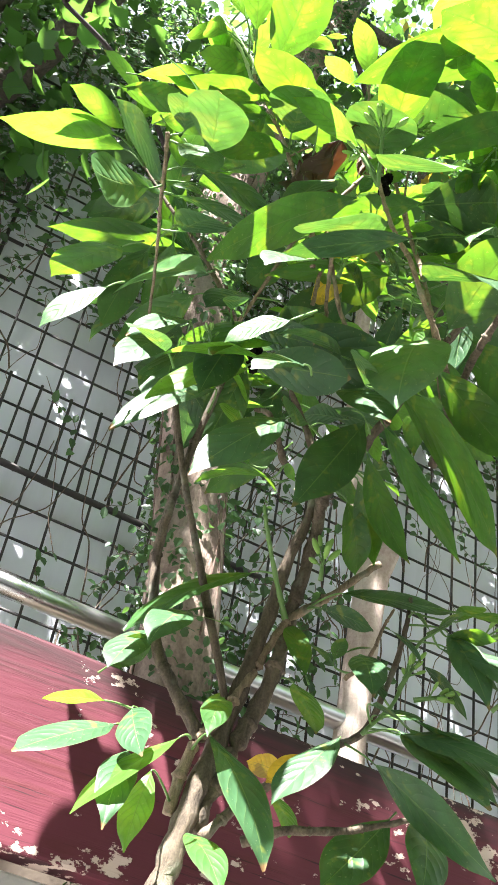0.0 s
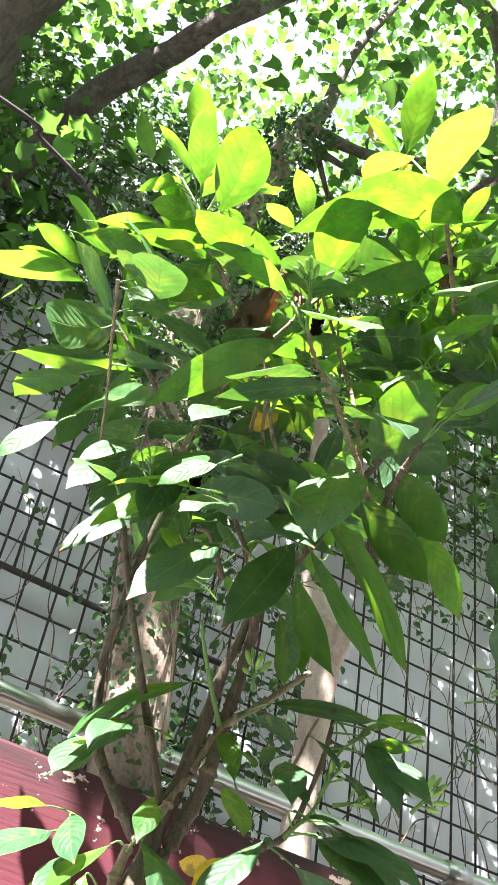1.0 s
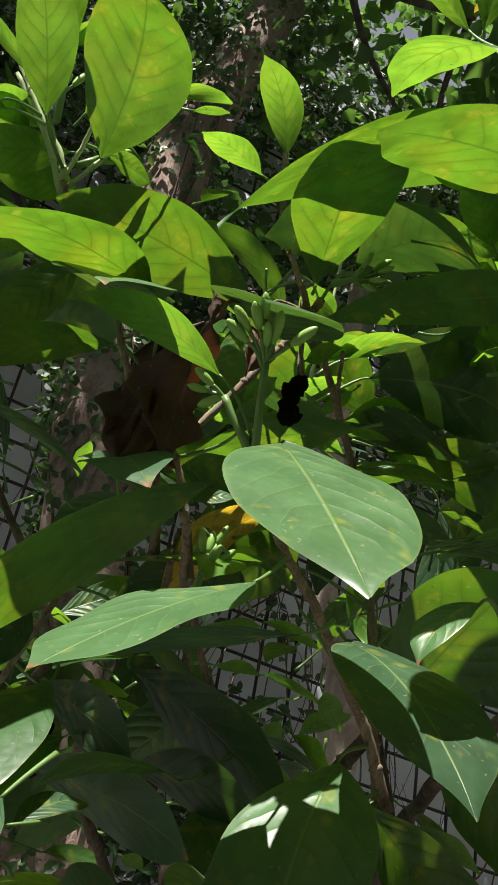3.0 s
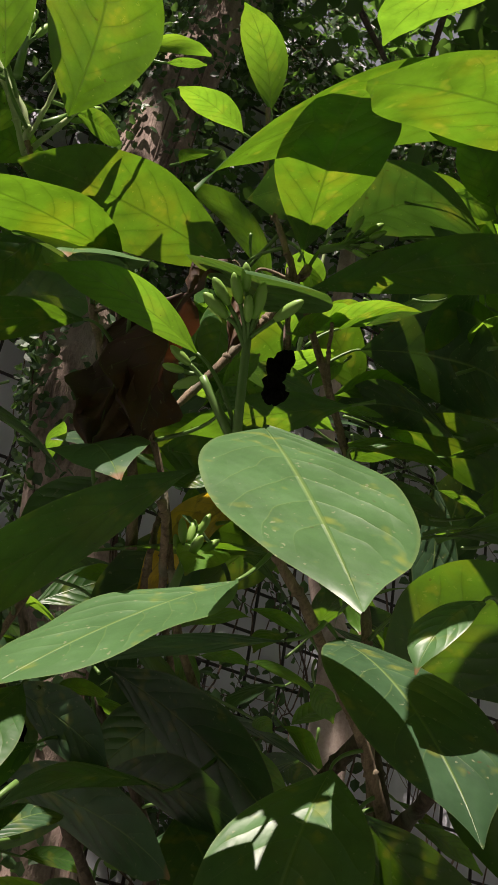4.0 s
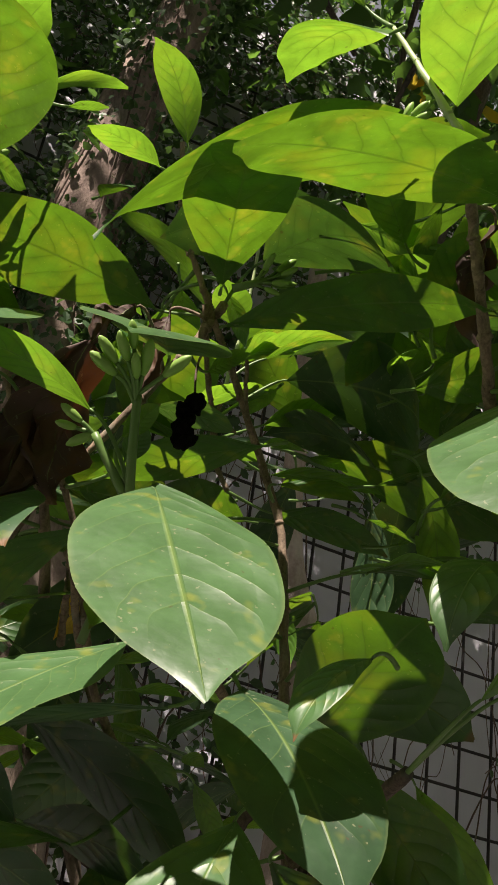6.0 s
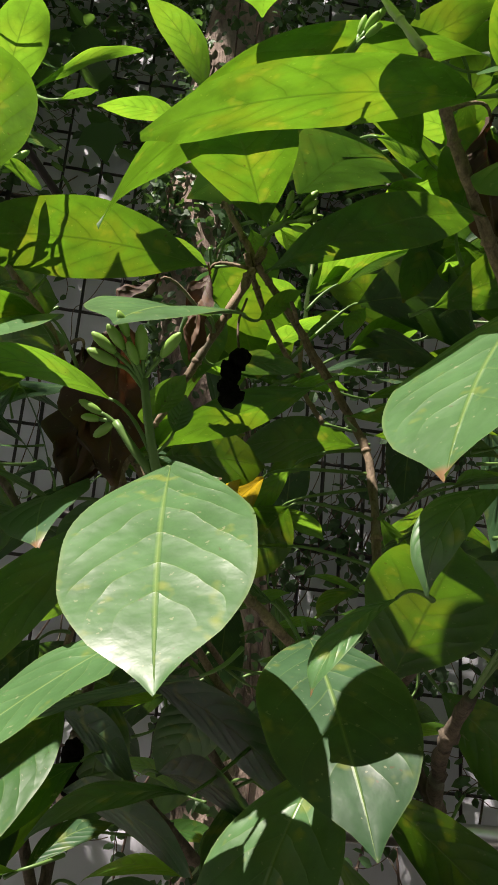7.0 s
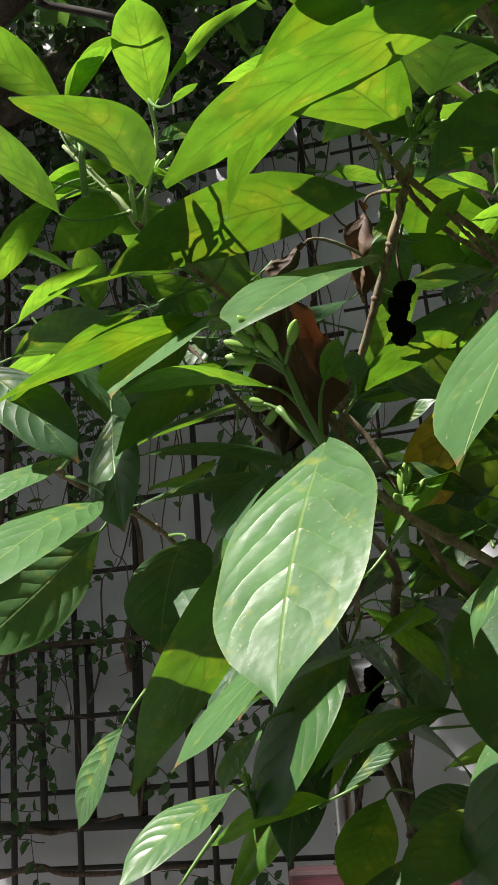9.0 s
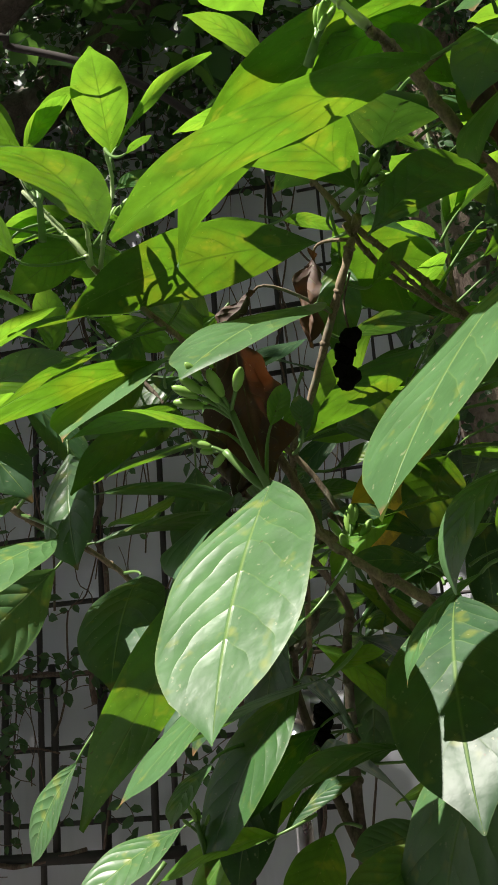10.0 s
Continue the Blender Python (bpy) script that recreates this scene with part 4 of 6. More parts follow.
leaf(Y, (0.100, 0.604, 1.922), (0.136, 0.594, 1.889), -35, 0.018, 0.3, 0.12)
leaf(Y, (0.103, 0.623, 1.893), (0.137, 0.608, 1.868), -12, 0.016, 0.3, 0.12)
leaf(M, (-0.002, 0.696, 1.926), (0.016, 0.720, 1.891), -9, 0.017, 0.3, 0.12)
leaf(Y, (-0.076, 0.711, 1.887), (-0.088, 0.747, 1.883), 6, 0.016, 0.3, 0.12)
leaf(M, (-0.046, 0.761, 1.814), (-0.123, 0.775, 1.776), 14, 0.031, 0.3, 0.12)
leaf(Y, (-0.063, 0.776, 1.786), (-0.107, 0.825, 1.795), -9, 0.024, 0.3, 0.12)
leaf(Y, (-0.070, 0.789, 1.764), (-0.062, 0.815, 1.726), -24, 0.022, 0.3, 0.12)
leaf(Y, (-0.126, 0.703, 1.776), (-0.131, 0.694, 1.733), 110, 0.016, 0.3, 0.12)
leaf(Y, (-0.160, 0.709, 1.760), (-0.174, 0.749, 1.750), -34, 0.016, 0.3, 0.12)
leaf(K, (-0.086, 0.784, 1.770), (-0.168, 0.716, 1.748), -46, 0.046, 0.3, 0.12)
leaf(Y, (-0.103, 0.800, 1.684), (-0.140, 0.771, 1.666), -70, 0.018, 0.3, 0.12)
leaf(Y, (-0.059, 0.767, 1.633), (-0.007, 0.793, 1.660), -11, 0.023, 0.3, 0.12)
leaf(Y, (-0.050, 0.863, 1.653), (-0.013, 0.897, 1.663), -20, 0.018, 0.3, 0.12)
leaf(Y, (-0.108, 0.791, 1.585), (-0.090, 0.834, 1.578), -6, 0.017, 0.3, 0.12)
leaf(Y, (-0.101, 0.804, 1.566), (-0.081, 0.845, 1.563), -20, 0.016, 0.3, 0.12)
leaf(M, (-0.038, 0.797, 1.590), (0.003, 0.848, 1.576), -16, 0.024, 0.3, 0.12)
leaf(Y, (-0.095, 0.886, 1.495), (-0.082, 0.924, 1.495), -38, 0.014, 0.3, 0.12)
leaf(M, (-0.157, 0.883, 1.487), (-0.108, 0.946, 1.493), 42, 0.029, 0.3, 0.12)
leaf(Y, (-0.047, 0.837, 1.526), (-0.013, 0.851, 1.512), -40, 0.014, 0.3, 0.12)
leaf(M, (-0.032, 0.941, 1.534), (0.008, 0.991, 1.521), -63, 0.032, 0.3, 0.12)
leaf(Y, (0.116, 0.899, 1.688), (0.094, 0.912, 1.719), 95, 0.020, 0.3, 0.12)
leaf(Y, (0.044, 0.850, 1.637), (0.061, 0.896, 1.624), -32, 0.020, 0.3, 0.12)
leaf(Y, (0.021, 0.926, 1.626), (0.057, 0.886, 1.584), -61, 0.024, 0.3, 0.12)
leaf(Y, (-0.019, 0.953, 1.688), (0.043, 1.000, 1.682), 46, 0.028, 0.3, 0.12)
leaf(Y, (0.018, 1.018, 1.592), (0.067, 1.075, 1.608), 34, 0.027, 0.3, 0.12)
leaf(Y, (0.003, 0.834, 1.598), (0.016, 0.869, 1.601), -36, 0.014, 0.3, 0.12)
leaf(Y, (0.128, 0.880, 1.551), (0.179, 0.871, 1.520), -33, 0.022, 0.3, 0.12)
leaf(K, (0.116, 0.890, 1.533), (0.167, 0.907, 1.517), -19, 0.024, 0.3, 0.12)
leaf(M, (0.021, 1.001, 1.619), (0.054, 1.046, 1.612), -57, 0.021, 0.3, 0.12)
leaf(Y, (0.035, 0.813, 1.918), (0.007, 0.850, 1.911), 5, 0.017, 0.3, 0.12)
leaf(Y, (0.001, 0.734, 1.809), (0.036, 0.770, 1.817), -19, 0.018, 0.3, 0.12)
leaf(Y, (-0.019, 0.757, 1.714), (0.006, 0.821, 1.712), -11, 0.025, 0.3, 0.12)
leaf(Y, (-0.093, 0.776, 1.945), (-0.093, 0.849, 1.868), -32, 0.066, 0.3, 0.12)
leaf(Y, (-0.106, 0.680, 1.927), (-0.072, 0.720, 1.915), -13, 0.019, 0.3, 0.12)
leaf(Y, (-0.054, 0.760, 1.977), (-0.041, 0.789, 1.935), -48, 0.028, 0.3, 0.12)
leaf(Y, (-0.127, 0.624, 2.019), (-0.123, 0.665, 2.040), 73, 0.016, 0.3, 0.12)
leaf(Y, (-0.313, 0.495, 2.089), (-0.287, 0.545, 2.029), -63, 0.036, 0.3, 0.12)
leaf(Y, (-0.131, 0.720, 1.748), (-0.073, 0.830, 1.815), -85, 0.051, 0.3, 0.12)
leaf(M, (-0.192, 0.863, 1.679), (-0.122, 0.896, 1.730), 83, 0.033, 0.3, 0.12)
leaf(Y, (-0.219, 0.712, 1.887), (-0.260, 0.684, 1.847), 66, 0.025, 0.3, 0.12)
leaf(Y, (-0.317, 0.650, 1.902), (-0.270, 0.709, 1.872), -68, 0.031, 0.3, 0.12)
leaf(Y, (-0.115, 0.673, 1.922), (-0.181, 0.647, 1.928), 19, 0.026, 0.3, 0.12)
leaf(Y, (-0.099, 0.786, 1.854), (-0.128, 0.725, 1.752), 62, 0.044, 0.3, 0.12)
leaf(M, (-0.008, 0.900, 1.845), (-0.065, 0.875, 1.798), 72, 0.030, 0.3, 0.12)
leaf(Y, (-0.221, 0.558, 1.944), (-0.245, 0.499, 1.917), 21, 0.029, 0.14, 0.10)
leaf(Y, (-0.179, 0.533, 2.031), (-0.195, 0.494, 1.970), 23, 0.030, 0.23, 0.10)
leaf(M, (-0.082, 0.777, 1.953), (-0.030, 0.741, 1.820), 6, 0.095, 0.08, 0.10)
leaf(M, (0.051, 0.645, 1.757), (-0.065, 0.655, 1.726), 5, 0.045, 0.10, 0.10)
leaf(Y, (-0.185, 0.481, 1.958), (-0.208, 0.388, 2.000), 23, 0.044, 0.20, 0.10)
leaf(O, (0.240, 0.560, 1.850), (0.205, 0.482, 1.765), 0, 0.080, 0.5, 0.12)
leaf(D, (0.186, 0.535, 1.865), (0.184, 0.578, 1.800), -40, 0.034, 0.4, 0.4)
# inner foliage, behind the outer leaves
# slender leaves and side twigs low on the shrub
branch(BARK_TWIG, .0028, .0016, (0.010, 0.880, 1.179), (0.035, 0.882, 1.210), (0.050, 0.880, 1.254), (0.061, 0.880, 1.280))
branch(GREEN_STEM, .0026, .0014, (0.034, 0.880, 1.114), (0.068, 0.882, 1.160), (0.088, 0.880, 1.229), (0.110, 0.880, 1.254), (0.129, 0.880, 1.269))
leaf(M, (-0.189, 0.880, 1.238), (-0.115, 0.865, 1.214), 28, 0.030, 0.30, 0.12)
leaf(K, (-0.215, 0.910, 1.243), (-0.172, 0.895, 1.227), 16, 0.030, 0.30, 0.12)
leaf(K, (0.057, 0.880, 1.251), (0.094, 0.865, 1.202), 25, 0.024, 0.30, 0.12)
leaf(K, (0.097, 0.880, 1.209), (0.146, 0.865, 1.138), -25, 0.022, 0.30, 0.12)
leaf(K, (0.119, 0.900, 1.245), (0.185, 0.885, 1.187), -29, 0.020, 0.30, 0.12)
leaf(K, (0.042, 0.840, 1.129), (0.083, 0.825, 1.096), 10, 0.050, 0.30, 0.12)
leaf(K, (0.090, 0.860, 1.127), (0.181, 0.845, 1.047), -7, 0.030, 0.30, 0.12)
leaf(M, (0.086, 0.880, 1.277), (0.103, 0.865, 1.243), -22, 0.022, 0.30, 0.12)
leaf(M, (0.114, 0.880, 1.261), (0.144, 0.865, 1.275), 20, 0.026, 0.30, 0.12)
leaf(M, (0.125, 0.880, 1.250), (0.179, 0.865, 1.242), -21, 0.024, 0.30, 0.12)
leaf(L, (-0.049, 0.940, 1.083), (-0.090, 0.925, 1.087), 28, 0.034, 0.30, 0.12)
leaf(M, (-0.053, 0.940, 1.057), (-0.033, 0.925, 1.006), 9, 0.036, 0.30, 0.12)
leaf(M, (-0.035, 0.900, 1.232), (-0.012, 0.885, 1.202), 15, 0.026, 0.30, 0.12)
leaf(M, (-0.004, 0.900, 1.215), (0.007, 0.885, 1.236), 0, 0.022, 0.30, 0.12)
leaf(M, (0.011, 0.900, 1.227), (0.040, 0.885, 1.226), 25, 0.020, 0.30, 0.12)
leaf(M, (-0.049, 0.930, 1.194), (-0.016, 0.915, 1.125), 25, 0.048, 0.30, 0.12)
leaf(K, (0.029, 0.910, 1.210), (0.057, 0.895, 1.167), 27, 0.030, 0.30, 0.12)
# a young shoot with a pale stem behind the flowering twig
branch(BARK_TWIG, .0022, .0018, (0.010, 0.790, 1.800), (-0.004, 0.784, 1.825), (-0.008, 0.778, 1.849), (-0.003, 0.770, 1.880))
branch(PALE_STEM, .0020, .0013, (-0.003, 0.770, 1.880), (0.000, 0.763, 1.907), (0.004, 0.759, 1.927), (0.008, 0.748, 1.960), (0.011, 0.732, 2.010))
leaf(Y, (-0.000, 0.751, 1.934), (-0.006, 0.710, 1.950), 0, 0.034, 0.30, 0.10, False)
leaf(Y, (0.001, 0.764, 1.905), (0.040, 0.761, 1.936), 0, 0.030, 0.30, 0.10, False)
leaf(Y, (-0.005, 0.764, 1.892), (-0.016, 0.721, 1.899), 0, 0.016, 0.30, 0.10, False)
leaf(M, (-0.004, 0.773, 1.872), (0.033, 0.773, 1.889), 0, 0.028, 0.30, 0.10, False)
leaf(Y, (0.011, 0.730, 2.015), (0.020, 0.698, 2.043), 0, 0.040, 0.30, 0.10, False)
leaf(M, (0.012, 0.763, 1.933), (0.052, 0.771, 1.940), 0, 0.026, 0.30, 0.10, False)
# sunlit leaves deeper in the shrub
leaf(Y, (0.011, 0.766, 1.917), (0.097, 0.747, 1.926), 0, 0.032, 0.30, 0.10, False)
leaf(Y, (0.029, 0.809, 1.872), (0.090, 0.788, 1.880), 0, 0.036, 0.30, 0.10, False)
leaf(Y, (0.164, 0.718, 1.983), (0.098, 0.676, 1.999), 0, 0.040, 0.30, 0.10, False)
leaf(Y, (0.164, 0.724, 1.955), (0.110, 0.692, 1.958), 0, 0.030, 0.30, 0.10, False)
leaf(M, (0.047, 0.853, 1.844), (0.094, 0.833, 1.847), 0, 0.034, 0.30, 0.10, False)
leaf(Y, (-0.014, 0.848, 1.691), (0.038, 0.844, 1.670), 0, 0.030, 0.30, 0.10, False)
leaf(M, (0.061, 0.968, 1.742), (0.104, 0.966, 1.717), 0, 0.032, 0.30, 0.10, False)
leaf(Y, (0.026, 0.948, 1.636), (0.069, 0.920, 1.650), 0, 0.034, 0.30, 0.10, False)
# mostly darker leaves, the shade inside the shrub put into their colour
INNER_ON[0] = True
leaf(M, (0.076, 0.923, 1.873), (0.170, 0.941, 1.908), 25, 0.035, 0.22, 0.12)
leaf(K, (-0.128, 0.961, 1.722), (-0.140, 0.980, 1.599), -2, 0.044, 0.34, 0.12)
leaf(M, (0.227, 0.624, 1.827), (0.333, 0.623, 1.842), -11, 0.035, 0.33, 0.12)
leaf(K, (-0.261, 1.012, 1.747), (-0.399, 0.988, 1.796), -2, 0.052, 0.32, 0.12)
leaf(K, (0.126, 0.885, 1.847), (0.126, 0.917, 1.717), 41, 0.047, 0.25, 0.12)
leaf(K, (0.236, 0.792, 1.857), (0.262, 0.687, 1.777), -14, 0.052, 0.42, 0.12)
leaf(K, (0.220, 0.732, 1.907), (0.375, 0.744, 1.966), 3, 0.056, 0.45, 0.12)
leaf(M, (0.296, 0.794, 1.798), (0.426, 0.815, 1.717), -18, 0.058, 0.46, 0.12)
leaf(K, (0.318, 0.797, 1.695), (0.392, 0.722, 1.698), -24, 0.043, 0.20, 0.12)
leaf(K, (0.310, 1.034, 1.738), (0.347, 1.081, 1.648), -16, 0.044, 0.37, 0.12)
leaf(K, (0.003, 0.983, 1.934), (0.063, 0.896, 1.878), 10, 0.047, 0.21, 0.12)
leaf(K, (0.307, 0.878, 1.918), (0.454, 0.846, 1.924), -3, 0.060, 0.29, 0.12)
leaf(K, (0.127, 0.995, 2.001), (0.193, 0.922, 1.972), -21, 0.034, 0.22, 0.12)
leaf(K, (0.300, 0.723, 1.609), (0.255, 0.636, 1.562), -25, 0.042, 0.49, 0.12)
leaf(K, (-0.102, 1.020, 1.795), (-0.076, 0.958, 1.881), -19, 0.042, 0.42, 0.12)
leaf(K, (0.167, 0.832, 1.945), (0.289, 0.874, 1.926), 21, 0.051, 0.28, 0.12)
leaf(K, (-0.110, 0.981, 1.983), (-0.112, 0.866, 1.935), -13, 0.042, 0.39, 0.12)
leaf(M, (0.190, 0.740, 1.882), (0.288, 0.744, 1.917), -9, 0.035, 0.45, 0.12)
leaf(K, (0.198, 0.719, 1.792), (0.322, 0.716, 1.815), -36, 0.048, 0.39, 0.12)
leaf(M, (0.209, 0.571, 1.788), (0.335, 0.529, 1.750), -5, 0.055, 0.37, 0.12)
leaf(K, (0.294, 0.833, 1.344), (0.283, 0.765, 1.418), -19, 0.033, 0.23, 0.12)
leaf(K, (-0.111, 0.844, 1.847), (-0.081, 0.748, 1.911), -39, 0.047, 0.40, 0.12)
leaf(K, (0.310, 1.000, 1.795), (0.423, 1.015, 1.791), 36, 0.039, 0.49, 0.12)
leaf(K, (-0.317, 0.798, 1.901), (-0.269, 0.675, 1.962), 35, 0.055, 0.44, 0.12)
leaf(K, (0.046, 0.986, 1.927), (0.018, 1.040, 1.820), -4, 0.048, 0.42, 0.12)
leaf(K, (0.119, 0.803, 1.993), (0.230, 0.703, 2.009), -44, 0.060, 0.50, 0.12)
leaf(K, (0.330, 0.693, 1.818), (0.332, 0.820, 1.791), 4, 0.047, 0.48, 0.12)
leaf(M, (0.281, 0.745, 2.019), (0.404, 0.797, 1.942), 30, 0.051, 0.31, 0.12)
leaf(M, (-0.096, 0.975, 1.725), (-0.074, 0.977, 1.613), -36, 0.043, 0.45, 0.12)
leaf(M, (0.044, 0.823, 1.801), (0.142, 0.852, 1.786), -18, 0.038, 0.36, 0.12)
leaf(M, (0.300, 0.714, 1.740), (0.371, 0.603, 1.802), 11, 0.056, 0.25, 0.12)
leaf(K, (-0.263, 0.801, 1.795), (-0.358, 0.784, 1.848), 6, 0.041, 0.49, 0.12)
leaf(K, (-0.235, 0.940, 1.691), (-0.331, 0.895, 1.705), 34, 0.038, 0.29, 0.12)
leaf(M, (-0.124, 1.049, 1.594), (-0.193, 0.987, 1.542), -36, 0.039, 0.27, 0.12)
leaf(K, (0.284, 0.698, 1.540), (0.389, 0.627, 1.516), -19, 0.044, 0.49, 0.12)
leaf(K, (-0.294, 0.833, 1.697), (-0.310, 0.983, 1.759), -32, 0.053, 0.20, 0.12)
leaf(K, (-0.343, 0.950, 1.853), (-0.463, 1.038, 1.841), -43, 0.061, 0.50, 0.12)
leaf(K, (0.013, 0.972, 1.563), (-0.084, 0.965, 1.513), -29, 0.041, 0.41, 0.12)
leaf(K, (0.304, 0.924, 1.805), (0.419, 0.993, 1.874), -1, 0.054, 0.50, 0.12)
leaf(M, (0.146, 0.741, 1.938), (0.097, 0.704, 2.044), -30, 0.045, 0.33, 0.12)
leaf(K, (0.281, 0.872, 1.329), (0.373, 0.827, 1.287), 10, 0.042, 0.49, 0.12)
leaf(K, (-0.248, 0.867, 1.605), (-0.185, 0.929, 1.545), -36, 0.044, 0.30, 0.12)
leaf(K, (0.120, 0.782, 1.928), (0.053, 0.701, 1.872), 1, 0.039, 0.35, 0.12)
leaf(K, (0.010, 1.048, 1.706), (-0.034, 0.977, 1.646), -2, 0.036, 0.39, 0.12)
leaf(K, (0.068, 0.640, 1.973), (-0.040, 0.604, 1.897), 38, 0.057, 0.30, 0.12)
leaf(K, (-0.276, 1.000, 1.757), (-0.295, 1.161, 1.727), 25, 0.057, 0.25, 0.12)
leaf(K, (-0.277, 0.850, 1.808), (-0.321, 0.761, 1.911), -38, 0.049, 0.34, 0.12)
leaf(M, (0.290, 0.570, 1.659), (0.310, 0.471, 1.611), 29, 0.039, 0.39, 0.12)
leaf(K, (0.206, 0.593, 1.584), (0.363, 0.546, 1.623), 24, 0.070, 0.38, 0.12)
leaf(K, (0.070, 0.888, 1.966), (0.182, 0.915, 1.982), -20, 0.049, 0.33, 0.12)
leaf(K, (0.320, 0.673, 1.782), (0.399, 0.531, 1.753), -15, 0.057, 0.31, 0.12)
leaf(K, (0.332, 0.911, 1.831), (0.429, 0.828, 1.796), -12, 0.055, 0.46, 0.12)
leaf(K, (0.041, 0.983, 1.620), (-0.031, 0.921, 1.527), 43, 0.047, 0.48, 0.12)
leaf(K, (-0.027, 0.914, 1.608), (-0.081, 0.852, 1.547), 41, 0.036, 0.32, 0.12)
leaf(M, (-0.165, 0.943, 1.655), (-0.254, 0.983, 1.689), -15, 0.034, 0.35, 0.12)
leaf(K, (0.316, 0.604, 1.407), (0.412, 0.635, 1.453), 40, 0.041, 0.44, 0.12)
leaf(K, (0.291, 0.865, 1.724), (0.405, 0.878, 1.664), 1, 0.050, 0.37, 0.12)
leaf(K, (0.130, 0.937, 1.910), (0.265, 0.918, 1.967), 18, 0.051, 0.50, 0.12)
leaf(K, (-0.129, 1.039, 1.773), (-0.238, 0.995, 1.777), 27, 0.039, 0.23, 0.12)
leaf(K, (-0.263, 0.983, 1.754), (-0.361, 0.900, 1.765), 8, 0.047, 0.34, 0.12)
leaf(K, (-0.335, 0.763, 1.882), (-0.426, 0.804, 1.838), -44, 0.040, 0.26, 0.12)
leaf(K, (0.230, 0.891, 1.865), (0.313, 0.847, 1.818), -29, 0.042, 0.21, 0.12)
leaf(K, (0.259, 0.591, 1.316), (0.299, 0.709, 1.362), 3, 0.046, 0.34, 0.12)
leaf(K, (-0.205, 1.035, 1.707), (-0.249, 0.915, 1.602), -34, 0.063, 0.39, 0.12)
leaf(K, (-0.349, 0.990, 1.971), (-0.422, 0.885, 1.889), -32, 0.063, 0.28, 0.12)
leaf(K, (0.291, 0.672, 1.969), (0.393, 0.752, 1.923), 31, 0.053, 0.39, 0.12)
leaf(K, (0.315, 0.940, 1.487), (0.414, 0.878, 1.438), -33, 0.051, 0.40, 0.12)
leaf(K, (0.279, 0.774, 1.875), (0.361, 0.677, 1.816), 0, 0.049, 0.25, 0.12)
leaf(M, (-0.114, 0.965, 1.577), (-0.209, 0.976, 1.499), 29, 0.048, 0.39, 0.12)
leaf(K, (0.286, 0.776, 1.307), (0.278, 0.654, 1.329), 35, 0.042, 0.47, 0.12)
leaf(K, (0.087, 0.911, 2.006), (0.092, 0.850, 2.100), 8, 0.036, 0.29, 0.12)
leaf(K, (0.296, 0.977, 1.996), (0.422, 1.065, 1.990), -33, 0.056, 0.41, 0.12)
leaf(K, (0.332, 0.943, 1.815), (0.445, 0.942, 1.889), 8, 0.053, 0.28, 0.12)
leaf(K, (0.292, 0.981, 1.790), (0.380, 1.030, 1.667), -16, 0.059, 0.49, 0.12)
leaf(K, (0.201, 0.626, 1.783), (0.344, 0.555, 1.828), -5, 0.062, 0.27, 0.12)
leaf(K, (-0.266, 0.887, 1.716), (-0.245, 0.940, 1.608), 34, 0.051, 0.32, 0.12)
leaf(K, (0.313, 0.888, 1.498), (0.428, 0.836, 1.528), 18, 0.051, 0.30, 0.12)
leaf(M, (0.338, 0.680, 1.443), (0.414, 0.573, 1.492), 26, 0.052, 0.41, 0.12)
leaf(K, (0.258, 0.649, 1.728), (0.279, 0.690, 1.618), -1, 0.049, 0.47, 0.12)
leaf(K, (0.305, 0.673, 1.887), (0.396, 0.644, 1.827), 19, 0.040, 0.38, 0.12)
leaf(K, (0.123, 0.986, 1.757), (0.153, 0.871, 1.874), -29, 0.061, 0.38, 0.12)
leaf(K, (0.326, 1.012, 1.455), (0.288, 0.859, 1.417), -43, 0.053, 0.41, 0.12)
leaf(M, (0.300, 0.955, 1.439), (0.411, 0.881, 1.483), -12, 0.052, 0.41, 0.12)
leaf(K, (-0.008, 0.758, 1.718), (-0.130, 0.781, 1.635), 35, 0.061, 0.41, 0.12)
leaf(K, (-0.135, 0.917, 1.637), (-0.246, 0.938, 1.546), 5, 0.047, 0.40, 0.12)
leaf(K, (0.295, 0.656, 1.974), (0.180, 0.655, 2.027), 30, 0.051, 0.46, 0.12)
leaf(K, (-0.325, 1.021, 1.869), (-0.394, 0.952, 1.748), -42, 0.051, 0.34, 0.12)
leaf(K, (0.038, 1.034, 1.769), (0.153, 1.088, 1.722), 20, 0.049, 0.26, 0.12)
leaf(M, (-0.043, 0.820, 2.009), (-0.123, 0.737, 2.042), -18, 0.049, 0.48, 0.12)
leaf(K, (0.051, 1.008, 1.777), (0.144, 0.971, 1.704), -42, 0.044, 0.23, 0.12)
leaf(K, (0.212, 0.586, 1.850), (0.201, 0.720, 1.884), 3, 0.046, 0.42, 0.12)
leaf(M, (-0.237, 1.042, 1.747), (-0.372, 1.090, 1.743), -17, 0.050, 0.37, 0.12)
leaf(K, (-0.218, 0.902, 1.643), (-0.313, 0.819, 1.582), 27, 0.057, 0.37, 0.12)
leaf(M, (-0.324, 0.837, 1.874), (-0.309, 0.762, 1.942), 16, 0.041, 0.33, 0.12)
leaf(K, (0.335, 0.954, 1.665), (0.439, 0.984, 1.651), 13, 0.035, 0.43, 0.12)
leaf(K, (0.145, 0.822, 1.894), (0.283, 0.780, 1.848), -3, 0.053, 0.34, 0.12)
leaf(M, (0.325, 0.758, 1.714), (0.372, 0.815, 1.637), -35, 0.038, 0.20, 0.12)
